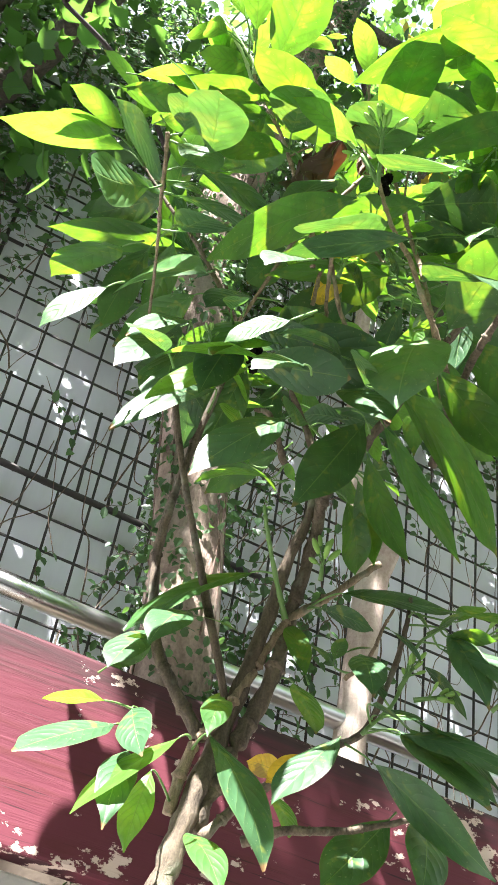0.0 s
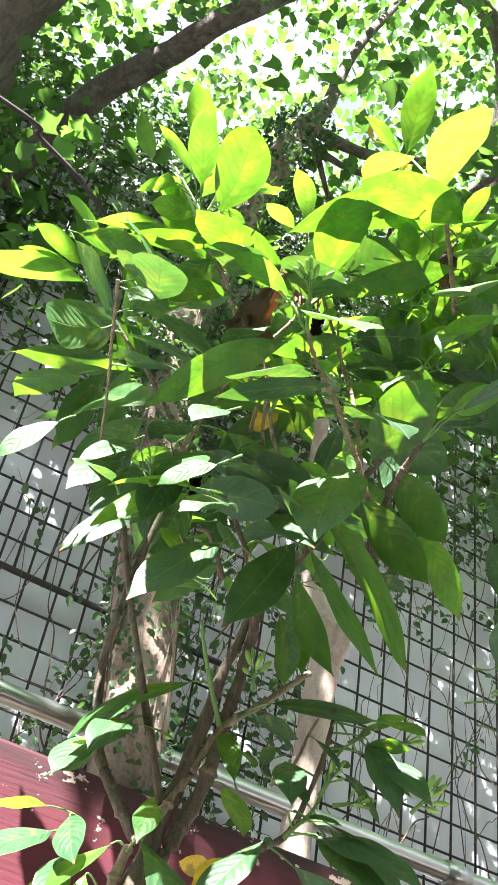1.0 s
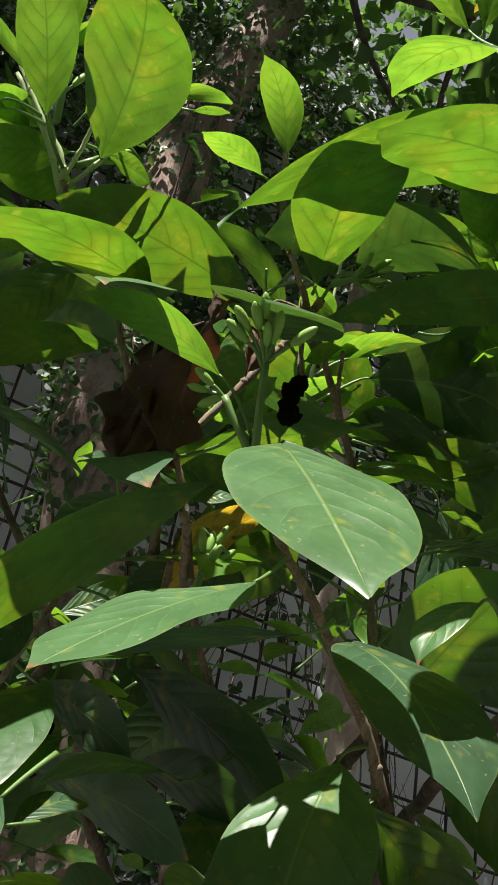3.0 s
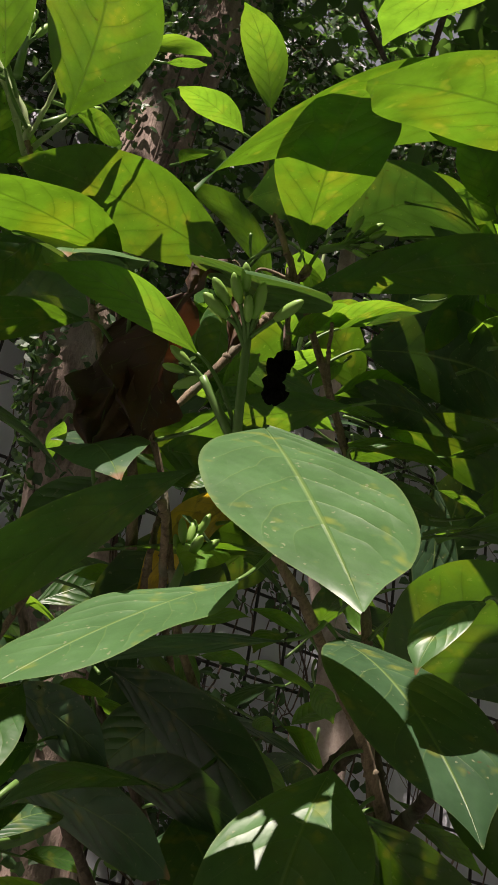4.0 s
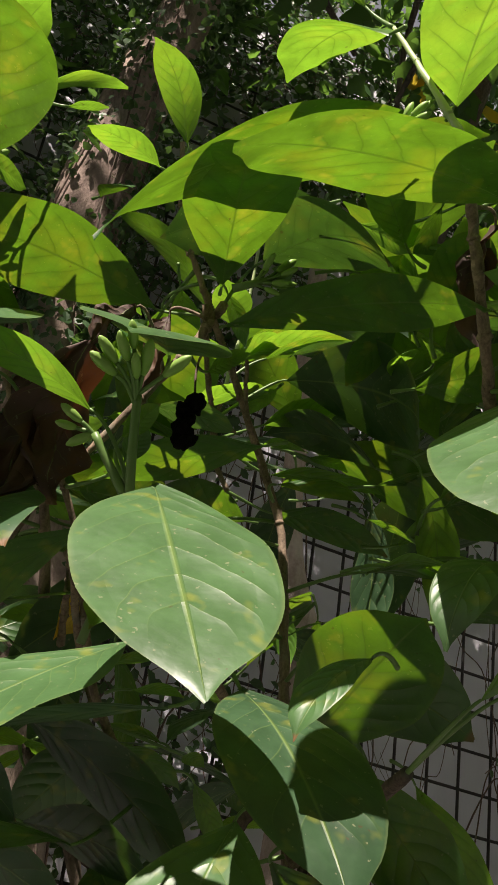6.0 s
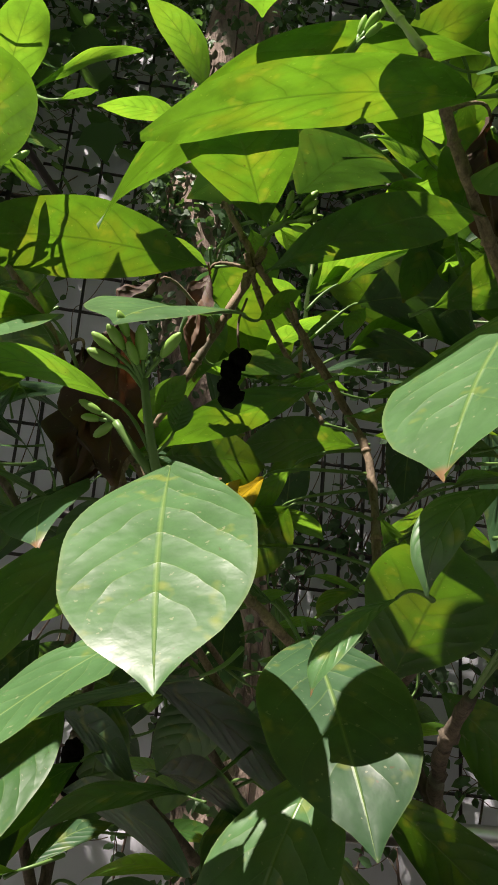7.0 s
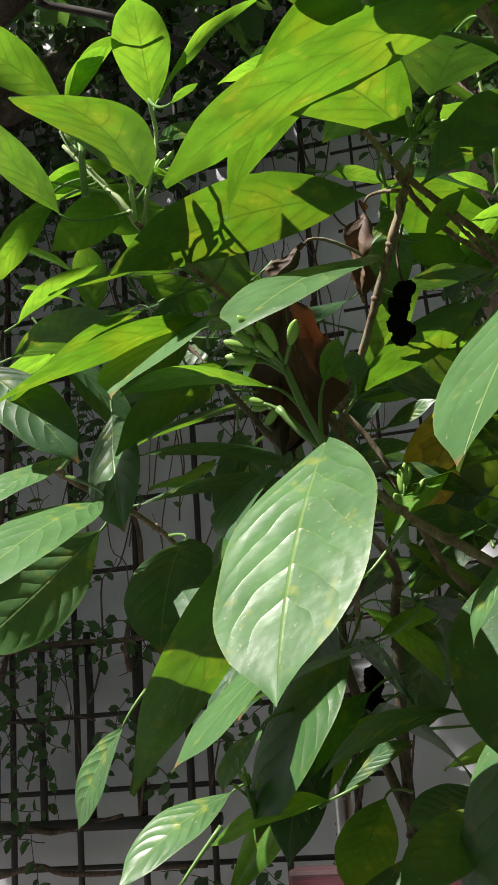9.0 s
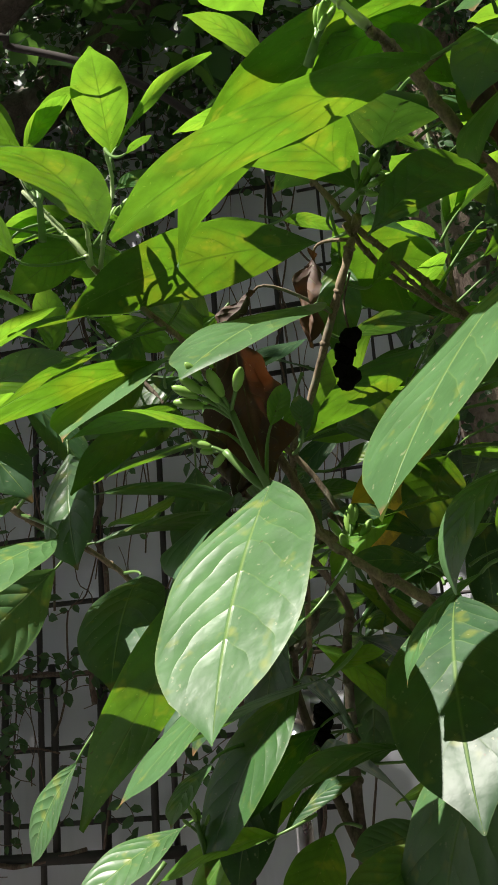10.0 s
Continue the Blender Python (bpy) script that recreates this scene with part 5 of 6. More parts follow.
leaf(K, (0.326, 0.964, 1.619), (0.357, 1.034, 1.500), -37, 0.053, 0.38, 0.12)
leaf(K, (0.130, 1.024, 1.927), (-0.015, 0.992, 1.972), -29, 0.062, 0.30, 0.12)
leaf(M, (0.252, 0.886, 1.986), (0.336, 0.831, 1.940), 31, 0.040, 0.42, 0.12)
leaf(K, (0.245, 0.777, 1.761), (0.344, 0.769, 1.810), -18, 0.043, 0.23, 0.12)
leaf(M, (0.032, 0.928, 1.708), (0.084, 0.825, 1.736), 18, 0.044, 0.23, 0.12)
leaf(K, (0.323, 0.736, 1.845), (0.434, 0.689, 1.731), -11, 0.059, 0.34, 0.12)
leaf(K, (-0.082, 0.973, 1.929), (0.062, 0.914, 1.917), 41, 0.052, 0.36, 0.12)
leaf(K, (0.072, 0.825, 1.991), (0.193, 0.904, 2.038), -25, 0.056, 0.32, 0.12)
leaf(M, (0.329, 0.746, 1.761), (0.405, 0.820, 1.773), -30, 0.044, 0.38, 0.12)
leaf(K, (0.245, 0.812, 1.775), (0.356, 0.814, 1.812), 8, 0.040, 0.21, 0.12)
leaf(M, (0.284, 0.848, 1.653), (0.392, 0.753, 1.698), -18, 0.050, 0.49, 0.12)
leaf(K, (0.107, 0.822, 1.955), (0.237, 0.776, 1.946), 20, 0.052, 0.30, 0.12)
leaf(M, (0.186, 0.694, 1.982), (0.298, 0.689, 1.973), -27, 0.039, 0.48, 0.12)
leaf(K, (-0.059, 1.048, 1.973), (-0.121, 0.973, 1.927), -2, 0.041, 0.47, 0.12)
leaf(K, (0.075, 0.898, 1.936), (0.201, 0.832, 2.023), -37, 0.069, 0.21, 0.12)
leaf(K, (0.319, 0.768, 1.426), (0.431, 0.774, 1.427), -30, 0.045, 0.36, 0.12)
leaf(M, (0.083, 1.043, 1.804), (0.088, 1.119, 1.729), -10, 0.038, 0.37, 0.12)
leaf(K, (0.118, 0.804, 1.962), (0.239, 0.884, 2.036), 41, 0.059, 0.36, 0.12)
leaf(K, (0.317, 1.047, 1.392), (0.422, 1.064, 1.346), -45, 0.041, 0.29, 0.12)
leaf(K, (-0.347, 0.991, 1.930), (-0.453, 0.868, 1.949), -21, 0.059, 0.25, 0.12)
leaf(K, (-0.302, 0.789, 1.814), (-0.362, 0.890, 1.911), -38, 0.057, 0.46, 0.12)
leaf(K, (-0.352, 0.926, 1.811), (-0.477, 0.932, 1.805), -31, 0.046, 0.49, 0.12)
leaf(K, (0.177, 0.879, 1.794), (0.280, 0.789, 1.836), 12, 0.051, 0.27, 0.12)
leaf(K, (0.280, 0.664, 1.558), (0.362, 0.637, 1.476), -36, 0.047, 0.22, 0.12)
leaf(M, (0.190, 0.719, 1.799), (0.286, 0.645, 1.783), -28, 0.048, 0.46, 0.12)
leaf(K, (0.308, 1.031, 1.837), (0.317, 0.913, 1.735), -31, 0.053, 0.50, 0.12)
leaf(K, (0.126, 0.732, 1.799), (0.030, 0.810, 1.867), 17, 0.056, 0.47, 0.12)
leaf(M, (0.261, 0.804, 1.989), (0.300, 0.707, 1.874), 35, 0.056, 0.33, 0.12)
leaf(M, (0.126, 0.723, 1.709), (0.243, 0.726, 1.705), 3, 0.044, 0.34, 0.12)
leaf(K, (-0.066, 0.924, 1.628), (0.061, 0.930, 1.586), 6, 0.047, 0.36, 0.12)
leaf(M, (0.331, 0.926, 1.731), (0.364, 0.918, 1.627), 35, 0.041, 0.43, 0.12)
INNER_ON[0] = False


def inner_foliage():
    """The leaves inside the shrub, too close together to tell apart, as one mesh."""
    mats = [LEAF_SHADED, LEAF, GREEN_STEM]
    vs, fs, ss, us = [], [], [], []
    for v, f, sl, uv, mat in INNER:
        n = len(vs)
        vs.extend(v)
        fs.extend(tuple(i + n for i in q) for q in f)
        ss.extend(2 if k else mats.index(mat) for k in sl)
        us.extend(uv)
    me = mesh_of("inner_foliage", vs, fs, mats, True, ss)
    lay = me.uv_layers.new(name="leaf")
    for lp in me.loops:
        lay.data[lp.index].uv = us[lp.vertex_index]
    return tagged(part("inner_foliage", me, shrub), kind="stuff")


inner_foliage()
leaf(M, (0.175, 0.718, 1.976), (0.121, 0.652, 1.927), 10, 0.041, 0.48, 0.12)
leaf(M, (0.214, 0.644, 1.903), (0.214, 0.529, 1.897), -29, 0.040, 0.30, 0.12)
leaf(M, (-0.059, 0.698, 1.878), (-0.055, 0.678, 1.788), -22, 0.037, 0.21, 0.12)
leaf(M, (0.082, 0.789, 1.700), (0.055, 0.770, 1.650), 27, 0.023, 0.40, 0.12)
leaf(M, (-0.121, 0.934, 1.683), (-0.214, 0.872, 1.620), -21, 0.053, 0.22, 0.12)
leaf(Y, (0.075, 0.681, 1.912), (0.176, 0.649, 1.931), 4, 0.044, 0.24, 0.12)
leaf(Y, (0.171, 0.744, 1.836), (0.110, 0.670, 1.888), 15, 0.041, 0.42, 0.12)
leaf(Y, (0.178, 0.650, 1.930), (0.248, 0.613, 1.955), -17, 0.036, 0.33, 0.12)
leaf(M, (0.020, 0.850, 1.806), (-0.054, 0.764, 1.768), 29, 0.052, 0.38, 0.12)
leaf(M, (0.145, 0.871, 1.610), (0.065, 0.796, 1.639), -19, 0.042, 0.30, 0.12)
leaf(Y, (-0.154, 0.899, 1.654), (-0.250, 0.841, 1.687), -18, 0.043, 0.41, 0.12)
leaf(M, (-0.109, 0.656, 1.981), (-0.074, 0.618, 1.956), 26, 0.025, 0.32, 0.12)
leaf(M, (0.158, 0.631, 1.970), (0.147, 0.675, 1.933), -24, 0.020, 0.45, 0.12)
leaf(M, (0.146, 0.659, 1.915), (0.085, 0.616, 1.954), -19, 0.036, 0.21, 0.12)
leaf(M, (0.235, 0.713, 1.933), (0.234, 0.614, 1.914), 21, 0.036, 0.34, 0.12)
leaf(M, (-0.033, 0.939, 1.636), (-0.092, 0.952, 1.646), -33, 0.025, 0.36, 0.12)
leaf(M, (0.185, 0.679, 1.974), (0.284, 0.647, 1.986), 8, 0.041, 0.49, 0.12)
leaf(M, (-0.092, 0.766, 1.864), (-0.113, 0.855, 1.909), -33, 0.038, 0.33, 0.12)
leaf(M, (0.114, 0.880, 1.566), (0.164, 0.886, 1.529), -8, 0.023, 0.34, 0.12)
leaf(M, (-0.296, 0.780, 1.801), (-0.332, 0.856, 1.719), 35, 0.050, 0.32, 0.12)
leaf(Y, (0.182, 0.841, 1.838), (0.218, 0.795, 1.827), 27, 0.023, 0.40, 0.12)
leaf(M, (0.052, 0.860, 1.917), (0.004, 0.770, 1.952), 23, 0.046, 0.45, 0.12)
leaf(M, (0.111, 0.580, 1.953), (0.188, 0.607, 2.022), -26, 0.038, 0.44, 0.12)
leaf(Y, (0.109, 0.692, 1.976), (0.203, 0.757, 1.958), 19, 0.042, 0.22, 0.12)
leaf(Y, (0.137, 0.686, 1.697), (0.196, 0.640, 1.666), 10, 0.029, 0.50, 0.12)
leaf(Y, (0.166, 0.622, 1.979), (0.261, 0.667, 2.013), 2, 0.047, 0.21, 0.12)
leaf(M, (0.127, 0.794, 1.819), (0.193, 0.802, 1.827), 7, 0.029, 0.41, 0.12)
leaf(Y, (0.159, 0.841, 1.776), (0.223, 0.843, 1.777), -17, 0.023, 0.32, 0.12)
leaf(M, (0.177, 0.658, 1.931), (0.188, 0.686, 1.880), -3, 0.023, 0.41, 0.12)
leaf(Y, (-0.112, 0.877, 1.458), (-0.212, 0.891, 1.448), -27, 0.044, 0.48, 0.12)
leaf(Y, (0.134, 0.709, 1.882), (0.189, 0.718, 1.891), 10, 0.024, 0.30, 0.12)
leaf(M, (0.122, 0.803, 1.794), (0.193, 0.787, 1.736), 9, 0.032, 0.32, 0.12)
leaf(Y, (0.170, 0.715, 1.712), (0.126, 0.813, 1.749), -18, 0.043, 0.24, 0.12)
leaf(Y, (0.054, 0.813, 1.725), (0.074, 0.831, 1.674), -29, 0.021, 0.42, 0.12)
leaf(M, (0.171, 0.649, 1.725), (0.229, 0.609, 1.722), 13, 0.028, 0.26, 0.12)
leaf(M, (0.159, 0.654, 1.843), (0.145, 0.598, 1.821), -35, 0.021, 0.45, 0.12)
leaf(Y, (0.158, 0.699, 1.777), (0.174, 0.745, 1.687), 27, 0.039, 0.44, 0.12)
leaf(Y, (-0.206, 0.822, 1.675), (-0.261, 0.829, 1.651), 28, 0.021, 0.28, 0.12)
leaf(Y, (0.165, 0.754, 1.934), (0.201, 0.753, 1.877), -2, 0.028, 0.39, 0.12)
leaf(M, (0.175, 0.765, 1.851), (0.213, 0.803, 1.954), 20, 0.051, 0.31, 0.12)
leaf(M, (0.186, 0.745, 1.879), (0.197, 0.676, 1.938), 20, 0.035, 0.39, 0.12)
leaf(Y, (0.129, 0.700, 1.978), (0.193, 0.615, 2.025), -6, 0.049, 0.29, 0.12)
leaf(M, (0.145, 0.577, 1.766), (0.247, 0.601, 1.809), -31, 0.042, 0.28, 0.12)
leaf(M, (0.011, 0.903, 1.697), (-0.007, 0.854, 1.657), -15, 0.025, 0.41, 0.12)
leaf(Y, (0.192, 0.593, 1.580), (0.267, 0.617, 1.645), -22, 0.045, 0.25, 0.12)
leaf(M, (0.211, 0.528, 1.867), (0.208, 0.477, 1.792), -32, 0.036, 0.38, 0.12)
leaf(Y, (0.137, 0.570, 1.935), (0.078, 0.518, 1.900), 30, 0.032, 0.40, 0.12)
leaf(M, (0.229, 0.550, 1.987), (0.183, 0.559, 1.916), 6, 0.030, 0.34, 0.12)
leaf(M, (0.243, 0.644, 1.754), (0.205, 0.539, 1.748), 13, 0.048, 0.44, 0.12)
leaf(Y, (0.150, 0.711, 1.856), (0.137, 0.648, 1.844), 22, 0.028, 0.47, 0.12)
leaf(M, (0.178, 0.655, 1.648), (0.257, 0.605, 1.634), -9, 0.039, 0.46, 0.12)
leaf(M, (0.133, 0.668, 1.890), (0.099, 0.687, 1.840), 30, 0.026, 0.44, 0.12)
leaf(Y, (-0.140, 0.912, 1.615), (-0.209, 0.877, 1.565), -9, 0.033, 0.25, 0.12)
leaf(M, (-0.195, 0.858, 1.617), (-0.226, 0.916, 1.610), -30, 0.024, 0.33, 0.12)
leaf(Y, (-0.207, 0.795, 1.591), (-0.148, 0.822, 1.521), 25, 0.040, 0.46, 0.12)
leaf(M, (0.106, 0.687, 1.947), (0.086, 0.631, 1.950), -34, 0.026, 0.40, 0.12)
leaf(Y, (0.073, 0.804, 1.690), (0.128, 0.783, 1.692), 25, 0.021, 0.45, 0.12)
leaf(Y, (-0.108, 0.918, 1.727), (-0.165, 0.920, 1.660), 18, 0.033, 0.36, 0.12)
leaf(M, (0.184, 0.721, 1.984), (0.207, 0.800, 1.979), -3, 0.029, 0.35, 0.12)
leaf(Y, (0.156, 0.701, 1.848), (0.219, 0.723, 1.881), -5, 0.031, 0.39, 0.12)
leaf(Y, (0.203, 0.757, 1.983), (0.178, 0.682, 2.009), 16, 0.032, 0.50, 0.12)
leaf(Y, (0.202, 0.598, 1.957), (0.247, 0.567, 1.973), 15, 0.024, 0.34, 0.12)
leaf(Y, (-0.166, 0.915, 1.581), (-0.148, 0.979, 1.629), -7, 0.028, 0.29, 0.12)
leaf(Y, (0.168, 0.788, 1.890), (0.149, 0.696, 1.965), -17, 0.047, 0.47, 0.12)
leaf(Y, (0.006, 0.901, 1.596), (0.030, 0.935, 1.550), -14, 0.022, 0.32, 0.12)
leaf(Y, (0.167, 0.623, 1.717), (0.244, 0.536, 1.706), 15, 0.044, 0.49, 0.12)
leaf(M, (0.169, 0.653, 1.992), (0.261, 0.571, 1.995), -10, 0.044, 0.23, 0.12)
leaf(Y, (0.002, 0.753, 1.749), (-0.039, 0.756, 1.692), 12, 0.025, 0.33, 0.12)
leaf(Y, (-0.029, 0.788, 1.841), (-0.102, 0.784, 1.856), -5, 0.032, 0.22, 0.12)
leaf(Y, (0.203, 0.605, 1.894), (0.259, 0.628, 1.937), -7, 0.029, 0.20, 0.12)
leaf(M, (0.258, 0.694, 1.756), (0.197, 0.592, 1.766), -34, 0.042, 0.44, 0.12)
leaf(Y, (-0.272, 0.739, 1.889), (-0.232, 0.699, 1.831), -18, 0.032, 0.29, 0.12)
leaf(Y, (0.150, 0.843, 1.794), (0.243, 0.800, 1.808), -8, 0.043, 0.47, 0.12)
leaf(M, (0.193, 0.542, 1.898), (0.224, 0.462, 1.901), 21, 0.031, 0.39, 0.12)
leaf(Y, (-0.149, 0.932, 1.528), (-0.191, 0.885, 1.547), 21, 0.024, 0.50, 0.12)
leaf(M, (0.199, 0.589, 1.940), (0.209, 0.492, 1.854), 12, 0.050, 0.23, 0.12)
leaf(Y, (0.177, 0.669, 1.953), (0.212, 0.720, 1.940), 2, 0.024, 0.25, 0.12)
leaf(K, (-0.077, 0.470, 1.413), (-0.101, 0.415, 1.338), -27, 0.040, 0.30, 0.12)
leaf(M, (-0.079, 0.504, 1.362), (-0.140, 0.507, 1.325), -78, 0.034, 0.30, 0.12)
leaf(K, (-0.062, 0.539, 1.336), (-0.108, 0.500, 1.285), -49, 0.040, 0.30, 0.12)

bud_spray((-0.007, 0.546, 1.650), (-0.007, 0.512, 1.702), [(-0.0105, 0.479, 1.728), (-0.027, 0.482, 1.718), (-0.031, 0.486, 1.710), (0.0004, 0.487, 1.722), (-0.007, 0.488, 1.713),
                                                           (-0.016, 0.479, 1.720), (0.022, 0.494, 1.718)], 0.0185)
bud_spray((-0.007, 0.546, 1.652), (-0.030, 0.527, 1.684), [(-0.054, 0.528, 1.690), (-0.049, 0.515, 1.694), (-0.046, 0.532, 1.678)], 0.016)
bud_cluster((0.040, 0.610, 1.870), (0.7, -0.1, 0.2), 9, 0.015, 0.9, 0.025, 2)
bud_cluster((-0.040, 0.655, 1.640), (0.2, -0.1, 1), 8, 0.016, 0.9, 0.03, 3)
bud_cluster((-0.190, 0.500, 1.935), (-0.1, 0, 1), 6, 0.015, 0.5, 0.05, 4)
bud_cluster((-0.165, 0.548, 1.905), (0.5, 0.1, 0.5), 4, 0.014, 0.5, 0.02, 5)
bud_cluster((-0.180, 0.620, 1.455), (-0.2, -0.2, 1), 7, 0.010, 0.8, 0.03, 6)
bud_cluster((0.125, 0.470, 1.880), (0.5, -0.2, 0.4), 6, 0.014, 0.6, 0.02, 7)
bud_cluster((-0.030, 0.870, 1.335), (0, -0.1, 1), 8, 0.020, 1.0, 0.03, 8)
bud_cluster((0.215, 1.000, 1.250), (0.3, -0.1, 0.3), 9, 0.022, 1.0, 0.03, 9)
bud_cluster((0.185, 0.980, 1.320), (0.5, -0.1, 0.3), 6, 0.018, 0.9, 0.03, 10)
bud_cluster((0.085, 0.876, 1.200), (0.3, -0.1, 0.6), 7, 0.015, 1.0, 0.03, 11)
bud_cluster((0.118, 0.876, 1.168), (0.6, -0.1, 0.1), 7, 0.015, 0.9, 0.03, 12)


def dried_fruit(top, foot, girth, seed):
    """A hanging clump of black, dried fruits, in lumps from its top to its foot."""
    rng = random.Random(seed)
    bm = bmesh.new()
    top, foot = Vector(top), Vector(foot)
    for k in range(16):
        t = k / 15
        waist = girth * (0.55 + 0.45 * abs(math.cos(t * 4.6 - 0.6)))
        bmesh.ops.create_icosphere(bm, subdivisions=3, radius=waist * rng.uniform(0.55, 0.8), matrix=Matrix.Translation(
            top.lerp(foot, t) + Vector((rng.uniform(-1, 1), rng.uniform(-1, 1), 0)) * waist * 0.45))
    for v in bm.verts:
        v.co += Vector((noise.noise(v.co * 260), noise.noise(v.co * 260 + Vector((7, 0, 0))), noise.noise(v.co * 260 + Vector((0, 9, 0))))) * 0.0026
    return part("dried_fruit", from_bm("dried_fruit", bm, DEAD_FRUIT, True), shrub, "black dried seed pod")


dried_fruit((0.003, 0.623, 1.775), (-0.001, 0.618, 1.738), 0.0090, 1)
dried_fruit((-0.139, 0.720, 1.530), (-0.140, 0.720, 1.500), 0.0085, 2)
v, f = tube(smooth_path([(0.003, 0.623, 1.775), (0.000, 0.624, 1.80), (0.001, 0.633, 1.825)], 5), 0.0009, 5)
part("stalk", mesh_of("stalk", v, f, [BARK_VINE]), shrub)



# ---- trellis on the wall: two welded panels of steel rods ----
def rod(parent, a, b, r, name="rod"):
    """A steel rod, hardly bent, between two places on the wall frame (s, z, d)."""
    rng = random.Random(int(a[0] * 1000) * 31 + int(a[1] * 1000))
    pts = []
    for k in range(4):
        t = k / 3
        q = [a[i] + (b[i] - a[i]) * t for i in range(3)]
        pts.append(on_wall(q[0] + rng.uniform(-1, 1) * 0.003, q[1] + rng.uniform(-1, 1) * 0.002, q[2]))
    v, f = tube(pts, r, 6)
    return part(name, mesh_of(name, v, f, [ROD]), parent)


fine = thing("wire_trellis", "dark rusty welded wire trellis with square meshes on the wall", "trellis", "trellis panels on the wall")
Z0, Z1 = 1.60, 4.0
s = 0.064
while s < 2.6:
    rod(fine, (s, Z0, 1.933), (s, Z1, 1.933), 0.0034)
    s += 0.0815
z = 1.690
while z < 4.0:
    rod(fine, (0.02, z, 1.940), (2.62, z, 1.940), 0.0034)
    z += 0.0885
rod(fine, (0.02, 2.132, 1.925), (0.86, 2.118, 1.925), 0.0085, "thick_bar")
s = 0.105
while s < 0.8:
    rod(fine, (s, 2.12, 1.929), (s, 2.395, 1.929), 0.0042, "upright")
    s += 0.0815
coarse = thing("wire_trellis", "dark rusty welded wire trellis with wide meshes on the wall", "trellis", "trellis panels on the wall")
s = -2.4
while s < 0.02:
    rod(coarse, (s, 1.05, 1.933), (s, 4.0, 1.933), 0.0062)
    s += 0.139
z = 1.130
while z < 4.0:
    rod(coarse, (-2.45, z, 1.942), (0.015, z, 1.942), 0.0056)
    z += 0.142
rod(coarse, (-2.45, 1.352, 1.922), (-0.30, 1.352, 1.922), 0.013, "thick_bar")
s = -2.33
while s < -0.25:
    rod(coarse, (s, 1.352, 1.928), (s, 1.72, 1.928), 0.0075, "upright")
    s += 0.104


# ---- small leaves ----
def oval(verts, faces, at, way, face, size, rng, slim=0.55):
    """A small pointed leaf of four triangles, folded along its rib."""
    way = Vector(way).normalized()
    face = (Vector(face) - way * Vector(face).dot(way)).normalized()
    side = face.cross(way)
    n = len(verts)
    f = rng.uniform(0.05, 0.3) * size
    verts.extend([at, at + way * size * 0.3 + side * size * slim * 0.42 + face * f * 0.6, at + way * size * 0.68 + side * size * slim * 0.40 + face * f * 0.5,
                  at + way * size - face * f * 0.4, at + way * size * 0.68 - side * size * slim * 0.40 + face * f * 0.5,
                  at + way * size * 0.3 - side * size * slim * 0.42 + face * f * 0.6, at + way * size * 0.5])
    faces.extend([(n, n + 1, n + 6), (n + 1, n + 2, n + 6), (n + 2, n + 3, n + 6), (n + 3, n + 4, n + 6), (n + 4, n + 5, n + 6), (n + 5, n, n + 6)])


def lobed(verts, faces, at, way, face, size, rng):
    """A leaf with three pointed lobes."""
    way = Vector(way).normalized()
    face = (Vector(face) - way * Vector(face).dot(way)).normalized()
    side = face.cross(way)
    n = len(verts)
    w = rng.uniform(0.8, 1.1)
    half = ((-0.05, 0.17 * w), (0.07, 0.38 * w), (0.27, 0.50 * w), (0.50, 0.64 * w), (0.50, 0.42 * w), (0.58, 0.31), (0.76, 0.21))
    prof = ((0.0, 0.0), *half, (1.04, 0.0), *((a, -b * rng.uniform(0.85, 1.1)) for a, b in reversed(half)))
    c = rng.uniform(-0.08, 0.34) * size
    verts.extend(at + way * size * a + side * size * b + face * (c * (abs(b) - 0.6 * a * a)) for a, b in prof)
    verts.append(at + way * size * 0.36)
    faces.extend((n + k, n + (k + 1) % 16, n + 16) for k in range(16))


def rnd_dir(rng):
    z = rng.uniform(-1, 1)
    a = rng.uniform(0, 2 * math.pi)
    r = math.sqrt(1 - z * z)
    return Vector((r * math.cos(a), r * math.sin(a), z))


def vine_cover(s, z):
    """How thick the climbing plant grows at a place of the wall, 0 to 1."""
    n = noise.noise(Vector((s * 1.7, z * 1.5, 3.1))) * 0.5 + noise.noise(Vector((s * 4.5, z * 4.0, 8.0))) * 0.45
    base = (-0.14 if s > 0 else (0.0 if z < 1.95 else 0.10)) + 0.42 * max(0.0, z - 2.15)
    base += 0.16 if 0.25 < s < 1.3 and 1.8 < z < 2.9 else 0.0
    base += 0.25 * math.exp(-((s - 0.55) / 0.30) ** 2) * (1 if z > 1.7 else 0)
    return max(0.0, min(1.0, base + n))


